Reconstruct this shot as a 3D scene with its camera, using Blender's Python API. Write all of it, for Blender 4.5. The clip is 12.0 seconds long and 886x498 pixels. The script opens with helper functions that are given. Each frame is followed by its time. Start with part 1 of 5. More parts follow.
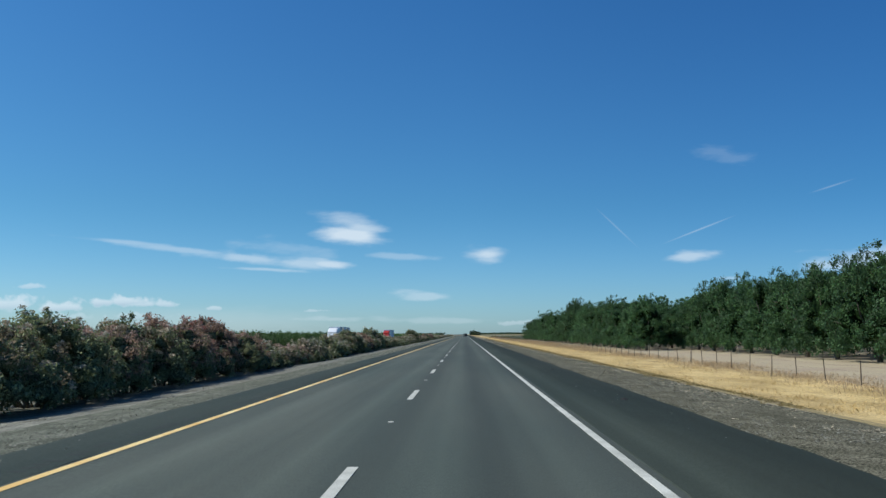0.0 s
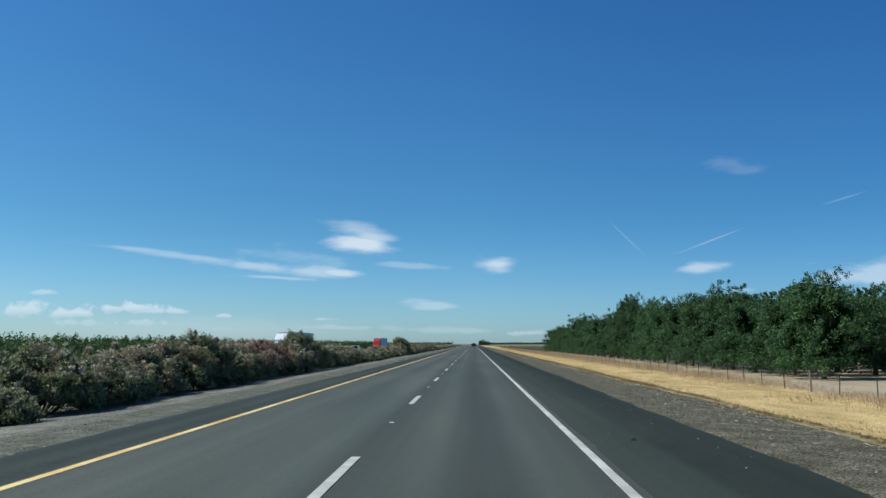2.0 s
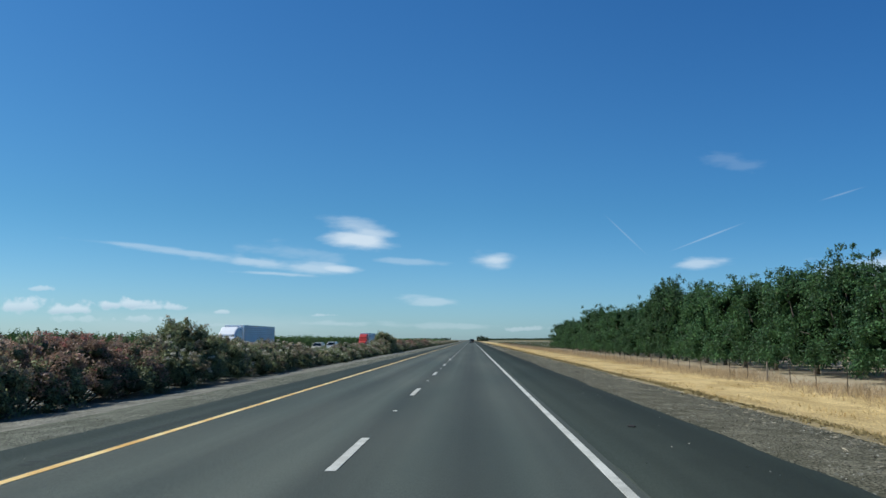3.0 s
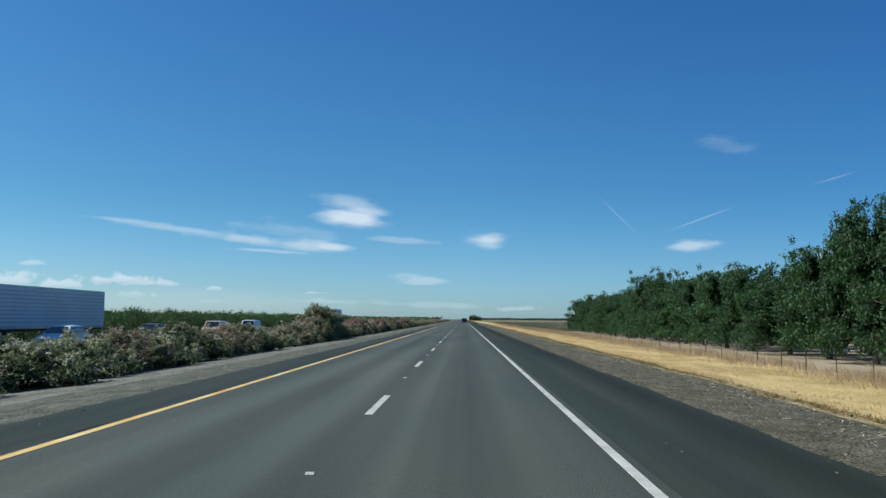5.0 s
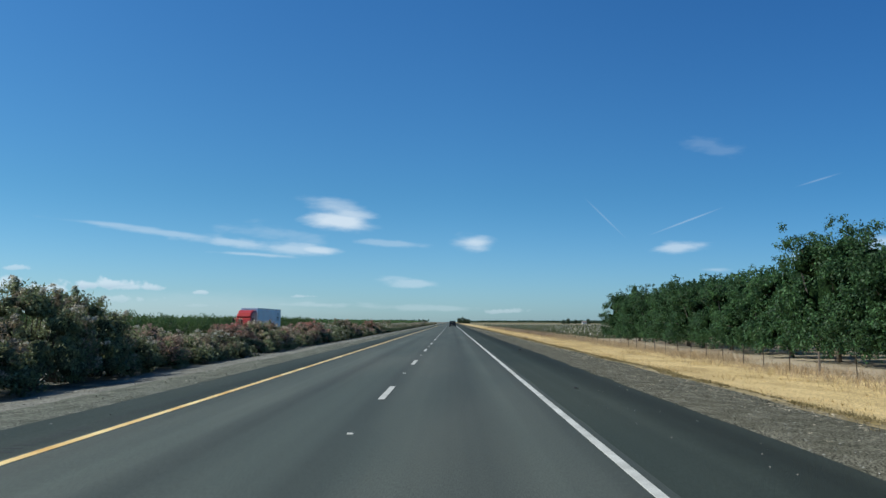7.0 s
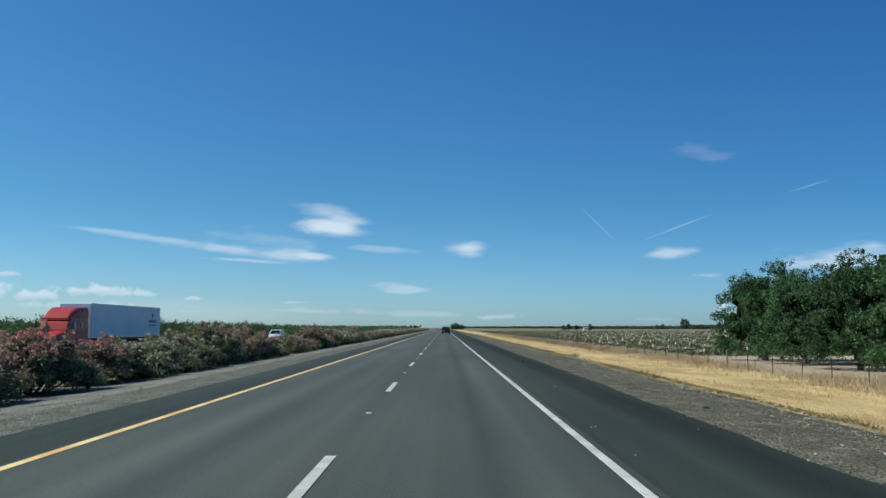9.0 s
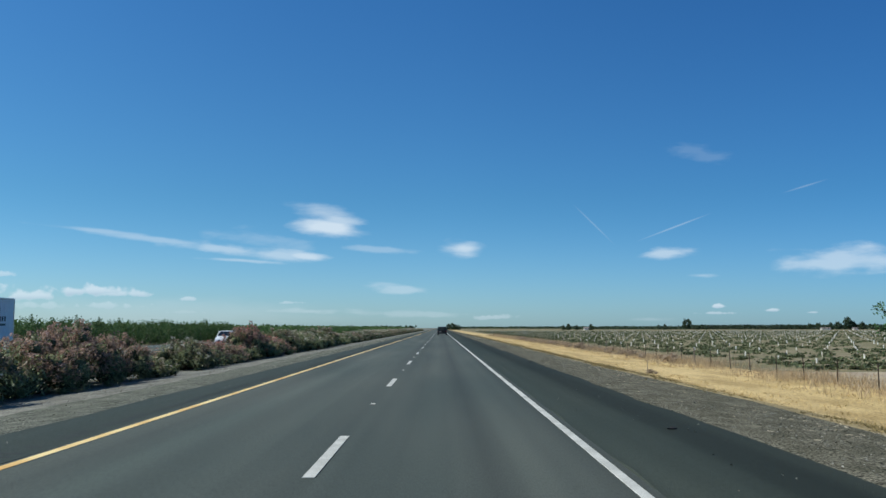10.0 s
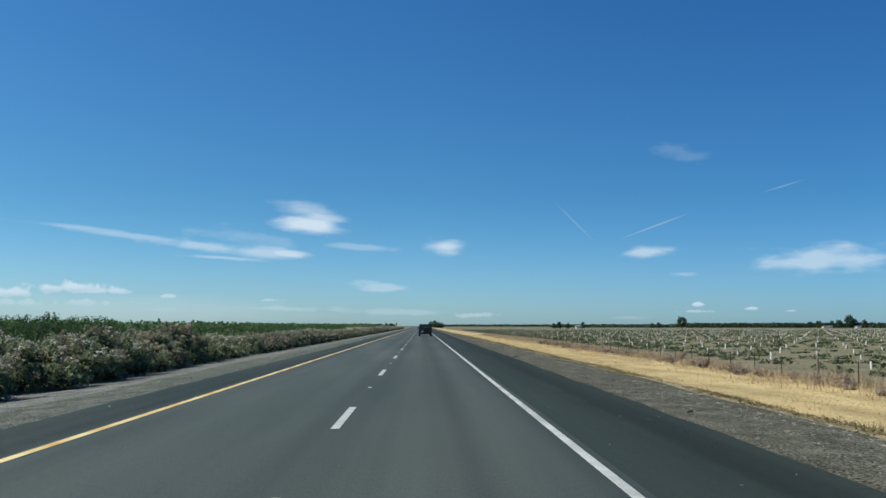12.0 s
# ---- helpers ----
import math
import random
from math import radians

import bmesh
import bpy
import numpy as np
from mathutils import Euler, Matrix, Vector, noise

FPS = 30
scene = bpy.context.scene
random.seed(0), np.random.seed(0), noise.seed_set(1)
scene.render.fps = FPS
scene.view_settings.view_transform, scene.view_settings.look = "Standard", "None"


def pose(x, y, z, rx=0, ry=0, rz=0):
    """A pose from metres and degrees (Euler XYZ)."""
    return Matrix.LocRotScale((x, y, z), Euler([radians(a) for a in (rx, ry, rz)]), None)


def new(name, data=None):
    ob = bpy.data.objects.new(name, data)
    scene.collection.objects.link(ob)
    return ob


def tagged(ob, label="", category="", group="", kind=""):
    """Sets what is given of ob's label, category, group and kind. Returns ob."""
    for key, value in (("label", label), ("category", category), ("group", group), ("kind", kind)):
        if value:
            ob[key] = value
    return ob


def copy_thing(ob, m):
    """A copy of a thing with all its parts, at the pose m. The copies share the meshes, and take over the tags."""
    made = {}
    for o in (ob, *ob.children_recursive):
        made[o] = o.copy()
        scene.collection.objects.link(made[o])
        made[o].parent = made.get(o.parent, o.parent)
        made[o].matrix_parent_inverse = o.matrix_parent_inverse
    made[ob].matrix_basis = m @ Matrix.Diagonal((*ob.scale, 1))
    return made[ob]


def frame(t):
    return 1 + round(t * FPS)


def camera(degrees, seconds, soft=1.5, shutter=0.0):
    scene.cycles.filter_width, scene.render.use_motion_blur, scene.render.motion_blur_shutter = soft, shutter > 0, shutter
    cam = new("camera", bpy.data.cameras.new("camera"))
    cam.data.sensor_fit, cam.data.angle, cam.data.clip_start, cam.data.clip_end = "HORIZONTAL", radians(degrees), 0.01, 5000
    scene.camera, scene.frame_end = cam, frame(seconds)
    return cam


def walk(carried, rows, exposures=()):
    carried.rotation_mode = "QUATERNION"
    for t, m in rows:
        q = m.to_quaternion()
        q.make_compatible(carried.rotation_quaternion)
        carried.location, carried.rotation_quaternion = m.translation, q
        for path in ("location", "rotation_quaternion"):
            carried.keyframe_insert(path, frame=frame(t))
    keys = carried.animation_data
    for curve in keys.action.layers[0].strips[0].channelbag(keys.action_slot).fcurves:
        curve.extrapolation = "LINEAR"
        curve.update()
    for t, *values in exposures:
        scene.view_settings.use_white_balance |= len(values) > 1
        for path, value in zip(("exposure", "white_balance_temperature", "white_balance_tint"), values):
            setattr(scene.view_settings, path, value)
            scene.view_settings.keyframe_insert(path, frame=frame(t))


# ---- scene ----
EYE = 1.746  # height of the lens over the road
cam = camera(57.95, 12.0)
walk(cam, [
    (0, pose(1.470, -7.228, EYE, 96.077, 0.755, 1.533)),
    (0.5, pose(1.576, 6.665, EYE, 96.278, 0.703, 2.298)),
    (1, pose(1.625, 20.766, EYE, 96.511, 0.357, 2.306)),
    (1.5, pose(1.770, 35.446, EYE, 96.696, 0.294, 2.246)),
    (2, pose(1.804, 49.453, EYE, 96.758, 0.240, 2.171)),
    (2.5, pose(1.838, 63.139, EYE, 96.888, 0.238, 2.179)),
    (3, pose(1.870, 76.858, EYE, 96.467, 0.282, 2.042)),
    (5, pose(1.678, 131.645, EYE, 94.977, -0.361, 1.471)),
    (5.5, pose(1.620, 145.391, EYE, 94.979, -0.342, 1.236)),
    (6, pose(1.570, 159.194, EYE, 95.031, -0.131, 1.014)),
    (6.5, pose(1.520, 172.972, EYE, 95.113, -0.056, 0.818)),
    (7, pose(1.538, 186.642, EYE, 95.181, -0.041, 0.596)),
    (7.5, pose(1.555, 200.266, EYE, 95.307, -0.083, 0.298)),
    (9.5, pose(1.497, 254.828, EYE, 95.621, 0.106, -0.009)),
    (10, pose(1.502, 268.418, EYE, 95.616, 0.071, -0.199)),
    (10.5, pose(1.550, 281.996, EYE, 95.474, 0.075, -0.197)),
    (11, pose(1.538, 295.602, EYE, 95.313, -0.138, 0.044)),
    (11.5, pose(1.530, 309.159, EYE, 95.320, -0.105, -0.139)),
    (12, pose(1.430, 322.691, EYE, 95.465, -0.003, -1.495)),
], exposures=[(0.0, 0.06, 6300, 6), (12.0, 0.06, 6300, 6)])

# ---- sky and sun ----
SUN_FROM = Vector((-1.0, -0.12, 0.96)).normalized()  # towards the sun


def build_world():
    world = bpy.data.worlds.new("sky")
    scene.world = world
    world.use_nodes = True
    nt = world.node_tree
    nt.nodes.clear()
    n, link = nt.nodes.new, nt.links.new

    def math_node(op, a, b=None, clamp=False):
        m = n("ShaderNodeMath")
        m.operation, m.use_clamp = op, clamp
        for i, v in enumerate((a, b)):
            if v is None:
                continue
            if isinstance(v, (int, float)):
                m.inputs[i].default_value = v
            else:
                link(v, m.inputs[i])
        return m.outputs[0]

    out, bg = n("ShaderNodeOutputWorld"), n("ShaderNodeBackground")
    sky = n("ShaderNodeTexSky")
    sky.sky_type, sky.sun_disc = "NISHITA", False
    sky.sun_elevation = math.asin(SUN_FROM.z)
    sky.sun_rotation = math.atan2(SUN_FROM.x, SUN_FROM.y)
    sky.altitude, sky.air_density, sky.dust_density, sky.ozone_density = 30, 1.0, 0.35, 2.2
    bg.inputs[1].default_value = 0.0795
    coord = n("ShaderNodeTexCoord").outputs["Generated"]
    tint = n("ShaderNodeMixRGB")
    tint.blend_type, tint.inputs[0].default_value = "MULTIPLY", 1.0
    link(sky.outputs[0], tint.inputs[1])
    height = n("ShaderNodeSeparateXYZ")
    link(coord, height.inputs[0])
    air = n("ShaderNodeMapRange")
    air.interpolation_type = "SMOOTHSTEP"
    air.inputs["From Min"].default_value, air.inputs["From Max"].default_value = -0.02, 0.17
    link(height.outputs[2], air.inputs["Value"])
    depth = n("ShaderNodeMixRGB")
    depth.inputs[1].default_value, depth.inputs[2].default_value = (0.71, 1.08, 1.60, 1), (0.42, 0.90, 1.28, 1)
    link(air.outputs[0], depth.inputs[0])
    zenith, rise = n("ShaderNodeMixRGB"), n("ShaderNodeMapRange")
    rise.inputs["From Min"].default_value, rise.inputs["From Max"].default_value = 0.16, 0.40
    link(height.outputs[2], rise.inputs["Value"])
    link(rise.outputs[0], zenith.inputs[0])
    link(depth.outputs[0], zenith.inputs[1])
    zenith.inputs[2].default_value = (0.375, 0.90, 1.41, 1)
    # deeper away from the sun's side
    side, tail = n("ShaderNodeMixRGB"), n("ShaderNodeMixRGB")
    side.inputs[1].default_value, side.inputs[2].default_value = (1.12, 1.04, 0.97, 1), (0.995, 0.99, 0.975, 1)
    tail.inputs[2].default_value = (0.71, 0.785, 0.85, 1)
    for node, low, high in ((side, -0.5, 0.0), (tail, 0.0, 0.48)):
        slope = n("ShaderNodeMapRange")
        slope.inputs["From Min"].default_value, slope.inputs["From Max"].default_value = low, high
        link(height.outputs[0], slope.inputs["Value"])
        link(slope.outputs[0], node.inputs[0])
    link(side.outputs[0], tail.inputs[1])
    deep = n("ShaderNodeMixRGB")
    deep.blend_type, deep.inputs[0].default_value = "MULTIPLY", 1.0
    link(zenith.outputs[0], deep.inputs[1])
    link(tail.outputs[0], deep.inputs[2])
    link(deep.outputs[0], tint.inputs[2])

    fine = n("ShaderNodeTexNoise")
    fine.inputs["Scale"].default_value, fine.inputs["Detail"].default_value = 22, 6
    stretch = n("ShaderNodeMapping")
    stretch.inputs["Scale"].default_value = (1, 1, 3.5)
    link(coord, stretch.inputs[0])
    link(stretch.outputs[0], fine.inputs["Vector"])
    wisp = math_node("SUBTRACT", fine.outputs[0], 0.5)
    puffs = n("ShaderNodeTexNoise")
    puffs.inputs["Scale"].default_value, puffs.inputs["Detail"].default_value = 75, 6
    link(coord, puffs.inputs["Vector"])
    puff = math_node("MULTIPLY", math_node("SUBTRACT", puffs.outputs[0], 0.5), 1.25)

    # clouds: bearing, height, half width, half height (degrees), lean, thickness, raggedness, flat base
    high_clouds = [
        (-7.8, 7.10, 2.9, 0.85, -2, 0.84, 0.9, 0), (-8.2, 8.05, 2.5, 0.70, -9, 0.50, 1.1, 0), (-7.4, 7.7, 2.6, 0.85, -8, 0.62, 1.1, 0),
        (1.6, 5.65, 1.75, 0.72, -2, 0.72, 1.0, 0),
        (-23.0, 6.36, 4.3, 0.20, -4.2, 0.32, 0.9, 0), (-19.5, 5.95, 5.6, 0.26, -5.2, 0.34, 1.0, 0), (-14.6, 5.40, 5.0, 0.44, -5.6, 0.46, 1.3, 0), (-11.6, 5.10, 3.6, 0.50, -5, 0.50, 1.2, 0),
        (-9.4, 4.98, 2.0, 0.34, -3, 0.72, 1.0, 0), (-14.0, 4.66, 3.6, 0.16, -2.5, 0.40, 1.4, 0), (-12.6, 6.25, 4.0, 0.6, -5, 0.16, 2.0, 0),
        (-4.4, 5.55, 2.8, 0.26, -3, 0.26, 1.7, 0)]
    far_clouds = [
        (-2.8, 2.75, 2.6, 0.36, -4, 0.36, 1.7, 0), (-3.6, 3.05, 1.4, 0.24, -6, 0.22, 1.7, 0),
        (16.05, 5.10, 2.0, 0.46, 1, 0.56, 1.4, 0), (18.2, 3.52, 1.2, 0.20, -2, 0.32, 1.6, 0),
        (27.2, 4.25, 4.6, 1.05, 1.5, 0.52, 1.4, 0), (18.2, 11.9, 2.6, 0.5, -16, 0.10, 2.0, 0),
        (-1.5, 0.95, 4.2, 0.30, -1, 0.20, 1.9, 0), (-9.0, 1.15, 3.6, 0.26, 0, 0.28, 1.8, 0), (14.5, 0.55, 2.4, 0.2, 0, 0.16, 1.7, 0)]
    heaped_clouds = [
        (-18.5, 0.95, 13.0, 1.3, 0, 0.16, 0.5, 0), (-23.6, 2.40, 2.5, 0.46, 1, 0.70, 1.4, 1), (-22.0, 2.25, 2.0, 0.34, 0, 0.60, 1.5, 1), (-27.1, 2.02, 1.7, 0.40, 1, 0.66, 1.4, 1),
        (-29.6, 2.2, 1.5, 0.58, 2, 0.66, 1.3, 1), (-22.6, 1.45, 2.2, 0.34, 0, 0.36, 1.5, 1), (-26.2, 1.40, 1.8, 0.30, 0, 0.30, 1.5, 1), (-28.8, 3.35, 1.0, 0.22, 1, 0.45, 1.5, 1),
        (-17.4, 1.95, 0.6, 0.2, 1, 0.5, 1.4, 1), (-17.2, 1.05, 1.9, 0.24, 0, 0.26, 1.6, 1), (-10.6, 1.75, 0.8, 0.16, 1, 0.36, 1.5, 1)]
    low_clouds = [
        (19.2, 1.40, 0.50, 0.20, 1, 0.72, 1.3, 1), (18.9, 0.95, 1.3, 0.13, 0, 0.42, 1.7, 1), (22.5, 1.12, 0.45, 0.14, 1, 0.62, 1.3, 1),
        (24.9, 0.95, 0.3, 0.09, 1, 0.42, 1.3, 1), (3.6, 0.7, 1.5, 0.22, 1, 0.32, 1.6, 1),
        (10.95, 7.25, 2.25, 0.075, -46, 0.15, 0.30, 0), (16.45, 6.88, 2.7, 0.08, 19.5, 0.24, 0.30, 0), (24.9, 9.2, 1.5, 0.08, 14.5, 0.17, 0.30, 0)]
    clouds = high_clouds + far_clouds + heaped_clouds + low_clouds
    total, shade = None, None
    for az, el, a, b, lean, dens, rag, flat in clouds:
        az, el, lean = radians(az), radians(el), radians(lean)
        ahead = Vector((math.sin(az) * math.cos(el), math.cos(az) * math.cos(el), math.sin(el)))
        right = Vector((math.cos(az), -math.sin(az), 0))
        up = right.cross(ahead)
        u_axis = right * math.cos(lean) + up * math.sin(lean)
        v_axis = up * math.cos(lean) - right * math.sin(lean)

        def along(axis, size):
            d = n("ShaderNodeVectorMath")
            d.operation = "DOT_PRODUCT"
            d.inputs[1].default_value = axis / radians(size)
            link(coord, d.inputs[0])
            return d.outputs["Value"]

        u, v = along(u_axis, a), along(v_axis, b)
        if flat:  # steeper below than above
            below = math_node("MULTIPLY", math_node("MINIMUM", v, 0.0), 1.6)
            v = math_node("ADD", math_node("MAXIMUM", v, 0.0), below)
        r2 = math_node("ADD", math_node("MULTIPLY", u, u), math_node("MULTIPLY", v, v))
        r = math_node("SQRT", r2)
        edge = math_node("ADD", math_node("SUBTRACT", 1.05, r), math_node("MULTIPLY", puff if flat else wisp, 1.5 * rag))
        front = n("ShaderNodeVectorMath")
        front.operation = "DOT_PRODUCT"
        front.inputs[1].default_value = ahead
        link(coord, front.inputs[0])
        ahead_only = math_node("GREATER_THAN", front.outputs["Value"], 0.5)
        soft = n("ShaderNodeMapRange")
        soft.interpolation_type = "SMOOTHSTEP"
        soft.inputs["From Min"].default_value, soft.inputs["From Max"].default_value = -0.05, 0.65 if flat else 0.9
        soft.inputs["To Max"].default_value = dens
        link(edge, soft.inputs["Value"])
        amount = math_node("MULTIPLY", soft.outputs[0], ahead_only)
        if flat:  # grey undersides
            grey = math_node("MULTIPLY", amount, math_node("SUBTRACT", 0.28, math_node("MULTIPLY", v, 0.9), True))
            shade = grey if shade is None else math_node("MAXIMUM", shade, grey)
        total = amount if total is None else math_node("MAXIMUM", total, amount)
    white = n("ShaderNodeMixRGB")
    cloud = n("ShaderNodeMixRGB")
    cloud.inputs[1].default_value, cloud.inputs[2].default_value = (8.9, 9.8, 10.8, 1), (4.6, 6.0, 7.8, 1)
    link(shade, cloud.inputs[0])
    link(cloud.outputs[0], white.inputs[2])
    link(total, white.inputs[0])
    link(tint.outputs[0], white.inputs[1])
    link(white.outputs[0], bg.inputs[0])
    link(bg.outputs[0], out.inputs[0])


build_world()
sun_data = bpy.data.lights.new("sun", "SUN")
sun_data.energy, sun_data.angle, sun_data.color = 5.0, radians(0.53), (1.0, 0.945, 0.86)
sun = new("sun", sun_data)
sun.rotation_euler = SUN_FROM.to_track_quat("Z", "Y").to_euler()

# ---- materials ----
def material(name, colour, rough=0.8, vary=0.25, scale=1.0, fine=40.0, bump=0.0, bump_scale=60.0, metal=0.0, second=None,
             amount=0.5, island=0.0, objects=0.0, stretch=(1, 1, 1), spec=0.5):
    """A surface with large stains towards `second`, fine grain and relief; island and objects: spread from leaf to leaf and thing to thing."""
    m = bpy.data.materials.new(name)
    m.use_nodes = True
    nt = m.node_tree
    n, link = nt.nodes.new, nt.links.new
    b = nt.nodes["Principled BSDF"]
    b.inputs["Roughness"].default_value, b.inputs["Metallic"].default_value = rough, metal
    b.inputs["Specular IOR Level"].default_value = spec
    geo = n("ShaderNodeNewGeometry")
    place = n("ShaderNodeMapping")
    place.inputs["Scale"].default_value = stretch
    tex = n("ShaderNodeTexCoord")
    link(geo.outputs["Position"] if stretch == "world" else tex.outputs["Object"], place.inputs[0])

    def noise_node(s, detail):
        t = n("ShaderNodeTexNoise")
        t.inputs["Scale"].default_value, t.inputs["Detail"].default_value = s, detail
        link(place.outputs[0], t.inputs["Vector"])
        return t.outputs[0]

    def ramp(v, lo, hi, a, z):
        r = n("ShaderNodeMapRange")
        for key, val in (("From Min", lo), ("From Max", hi), ("To Min", a), ("To Max", z)):
            r.inputs[key].default_value = val
        link(v, r.inputs["Value"])
        return r.outputs[0]

    mix = n("ShaderNodeMixRGB")
    second = second or tuple(c * 0.72 for c in colour)
    mix.inputs[1].default_value, mix.inputs[2].default_value = (*colour, 1), (*second, 1)
    link(ramp(noise_node(scale, 4), 0.38, 0.66, 0, amount * 2 if amount < 0.5 else 1), mix.inputs[0])
    hsv = n("ShaderNodeHueSaturation")
    link(mix.outputs[0], hsv.inputs["Color"])
    value = ramp(noise_node(fine, 3), 0.3, 0.7, 1 - vary, 1 + vary)
    for amount_, source in ((island, geo.outputs["Random Per Island"]), (objects, n("ShaderNodeObjectInfo").outputs["Random"])):
        if amount_:
            mul = n("ShaderNodeMath")
            mul.operation = "MULTIPLY"
            link(value, mul.inputs[0])
            link(ramp(source, 0, 1, 1 - amount_, 1 + amount_), mul.inputs[1])
            value = mul.outputs[0]
    link(value, hsv.inputs["Value"])
    link(hsv.outputs[0], b.inputs["Base Color"])
    if bump:
        bm = n("ShaderNodeBump")
        bm.inputs["Strength"].default_value, bm.inputs["Distance"].default_value = bump, 0.02
        link(noise_node(bump_scale, 4), bm.inputs["Height"])
        link(bm.outputs[0], b.inputs["Normal"])
    return m


def leaf_material(name, colour, second, island=0.45, rough=0.55, fine=6.0, vary=0.2, clear=0.25):
    """Leaves that let some light through."""
    m = material(name, colour, rough, vary, 0.9, fine, second=second, island=island, objects=0.18, spec=0.3)
    nt = m.node_tree
    b, out = nt.nodes["Principled BSDF"], nt.nodes["Material Output"]
    through_leaf, mix = nt.nodes.new("ShaderNodeBsdfTranslucent"), nt.nodes.new("ShaderNodeMixShader")
    mix.inputs[0].default_value = clear
    nt.links.new(b.inputs["Base Color"].links[0].from_socket, through_leaf.inputs[0])
    nt.links.new(b.outputs[0], mix.inputs[1])
    nt.links.new(through_leaf.outputs[0], mix.inputs[2])
    nt.links.new(mix.outputs[0], out.inputs[0])
    return m


def asphalt(name, colour, second, streaks, paths=0.0, spec=0.35, lanes=(1.0, 1.0), band=None):
    """Worn asphalt: aggregate grain, long streaks along the lane, patches."""
    m = material(name, colour, 0.85, 0.22, 0.35, 70, bump=0.45, bump_scale=110, second=second, stretch=(1, 0.12, 1), spec=spec)
    nt = m.node_tree
    n, link = nt.nodes.new, nt.links.new
    hsv = next(x for x in nt.nodes if x.type == "HUE_SAT")
    mp, tx, tc = n("ShaderNodeMapping"), n("ShaderNodeTexNoise"), n("ShaderNodeTexCoord")
    mp.inputs["Scale"].default_value = (1.0, 0.004, 1)
    tx.inputs["Scale"].default_value, tx.inputs["Detail"].default_value = 1.3, 3
    link(tc.outputs["Object"], mp.inputs[0])
    link(mp.outputs[0], tx.inputs["Vector"])
    r, mul = n("ShaderNodeMapRange"), n("ShaderNodeMath")
    r.inputs["From Min"].default_value, r.inputs["From Max"].default_value = 0.3, 0.7
    r.inputs["To Min"].default_value, r.inputs["To Max"].default_value = 1 - streaks, 1 + streaks
    mul.operation = "MULTIPLY"
    link(tx.outputs[0], r.inputs["Value"])
    link(hsv.inputs["Value"].links[0].from_socket, mul.inputs[0])
    link(r.outputs[0], mul.inputs[1])
    # oily middle of each lane, paler wheel paths
    axis, turns, wave, worn, both = n("ShaderNodeSeparateXYZ"), n("ShaderNodeMath"), n("ShaderNodeMath"), n("ShaderNodeMath"), n("ShaderNodeMath")
    turns.operation, wave.operation, worn.operation, both.operation = "MULTIPLY_ADD", "COSINE", "MULTIPLY_ADD", "MULTIPLY"
    turns.inputs[1].default_value, turns.inputs[2].default_value = 2 * math.pi / 1.83, 0.0
    worn.inputs[1].default_value, worn.inputs[2].default_value = -paths, 1.0
    link(tc.outputs["Object"], axis.inputs[0])
    link(axis.outputs[0], turns.inputs[0])
    link(turns.outputs[0], wave.inputs[0])
    link(wave.outputs[0], worn.inputs[0])
    link(mul.outputs[0], both.inputs[0])
    link(worn.outputs[0], both.inputs[1])
    across, last = n("ShaderNodeMapRange"), n("ShaderNodeMath")
    across.inputs["From Min"].default_value, across.inputs["From Max"].default_value = -2.2, 2.2
    across.inputs["To Min"].default_value, across.inputs["To Max"].default_value = lanes
    if band:  # a darker coat with a wandering, soft edge
        wander, at = n("ShaderNodeTexNoise"), n("ShaderNodeMath")
        wander.inputs["Scale"].default_value, wander.inputs["Detail"].default_value = 0.5, 5
        at.operation = "MULTIPLY_ADD"
        at.inputs[1].default_value = 0.8
        link(tc.outputs["Object"], wander.inputs["Vector"])
        link(wander.outputs[0], at.inputs[0])
        link(axis.outputs[0], at.inputs[2])
        across.interpolation_type = "SMOOTHSTEP"
        across.inputs["From Min"].default_value, across.inputs["From Max"].default_value = band[0] + 0.4, band[1] + 0.4
        link(at.outputs[0], across.inputs["Value"])
    else:
        link(axis.outputs[0], across.inputs["Value"])
    last.operation = "MULTIPLY"
    link(both.outputs[0], last.inputs[0])
    link(across.outputs[0], last.inputs[1])
    link(last.outputs[0], hsv.inputs["Value"])
    return m


def glass_material(name, colour):
    m = bpy.data.materials.new(name)
    m.use_nodes = True
    b = m.node_tree.nodes["Principled BSDF"]
    b.inputs["Base Color"].default_value = (*colour, 1)
    b.inputs["Roughness"].default_value = 0.06
    b.inputs["Specular IOR Level"].default_value = 0.8
    return m


ASPHALT = asphalt("lane_asphalt", (0.049, 0.061, 0.049), (0.072, 0.081, 0.064), 0.20, 0.13, lanes=(1.13, 0.94))
SHOULDER = asphalt("shoulder_asphalt", (0.033, 0.043, 0.035), (0.046, 0.055, 0.043), 0.25, spec=0.1, lanes=(1.0, 0.70), band=(4.8, 5.5))
SHOULDER_WORN = asphalt("worn_shoulder_asphalt", (0.037, 0.049, 0.042), (0.052, 0.063, 0.053), 0.16, spec=0.1)
PAINT_WHITE = material("white_road_paint", (0.53, 0.53, 0.47), 0.7, 0.18, 1.5, 60, second=(0.37, 0.37, 0.32), spec=0.2)
PAINT_YELLOW = material("yellow_road_paint", (0.86, 0.66, 0.28), 0.6, 0.12, 0.7, 60, second=(0.66, 0.38, 0.09))
GRAVEL = material("gravel", (0.083, 0.080, 0.055), 0.95, 1.2, 1.3, 24, bump=1.0, bump_scale=20, second=(0.140, 0.131, 0.094), spec=0.05)
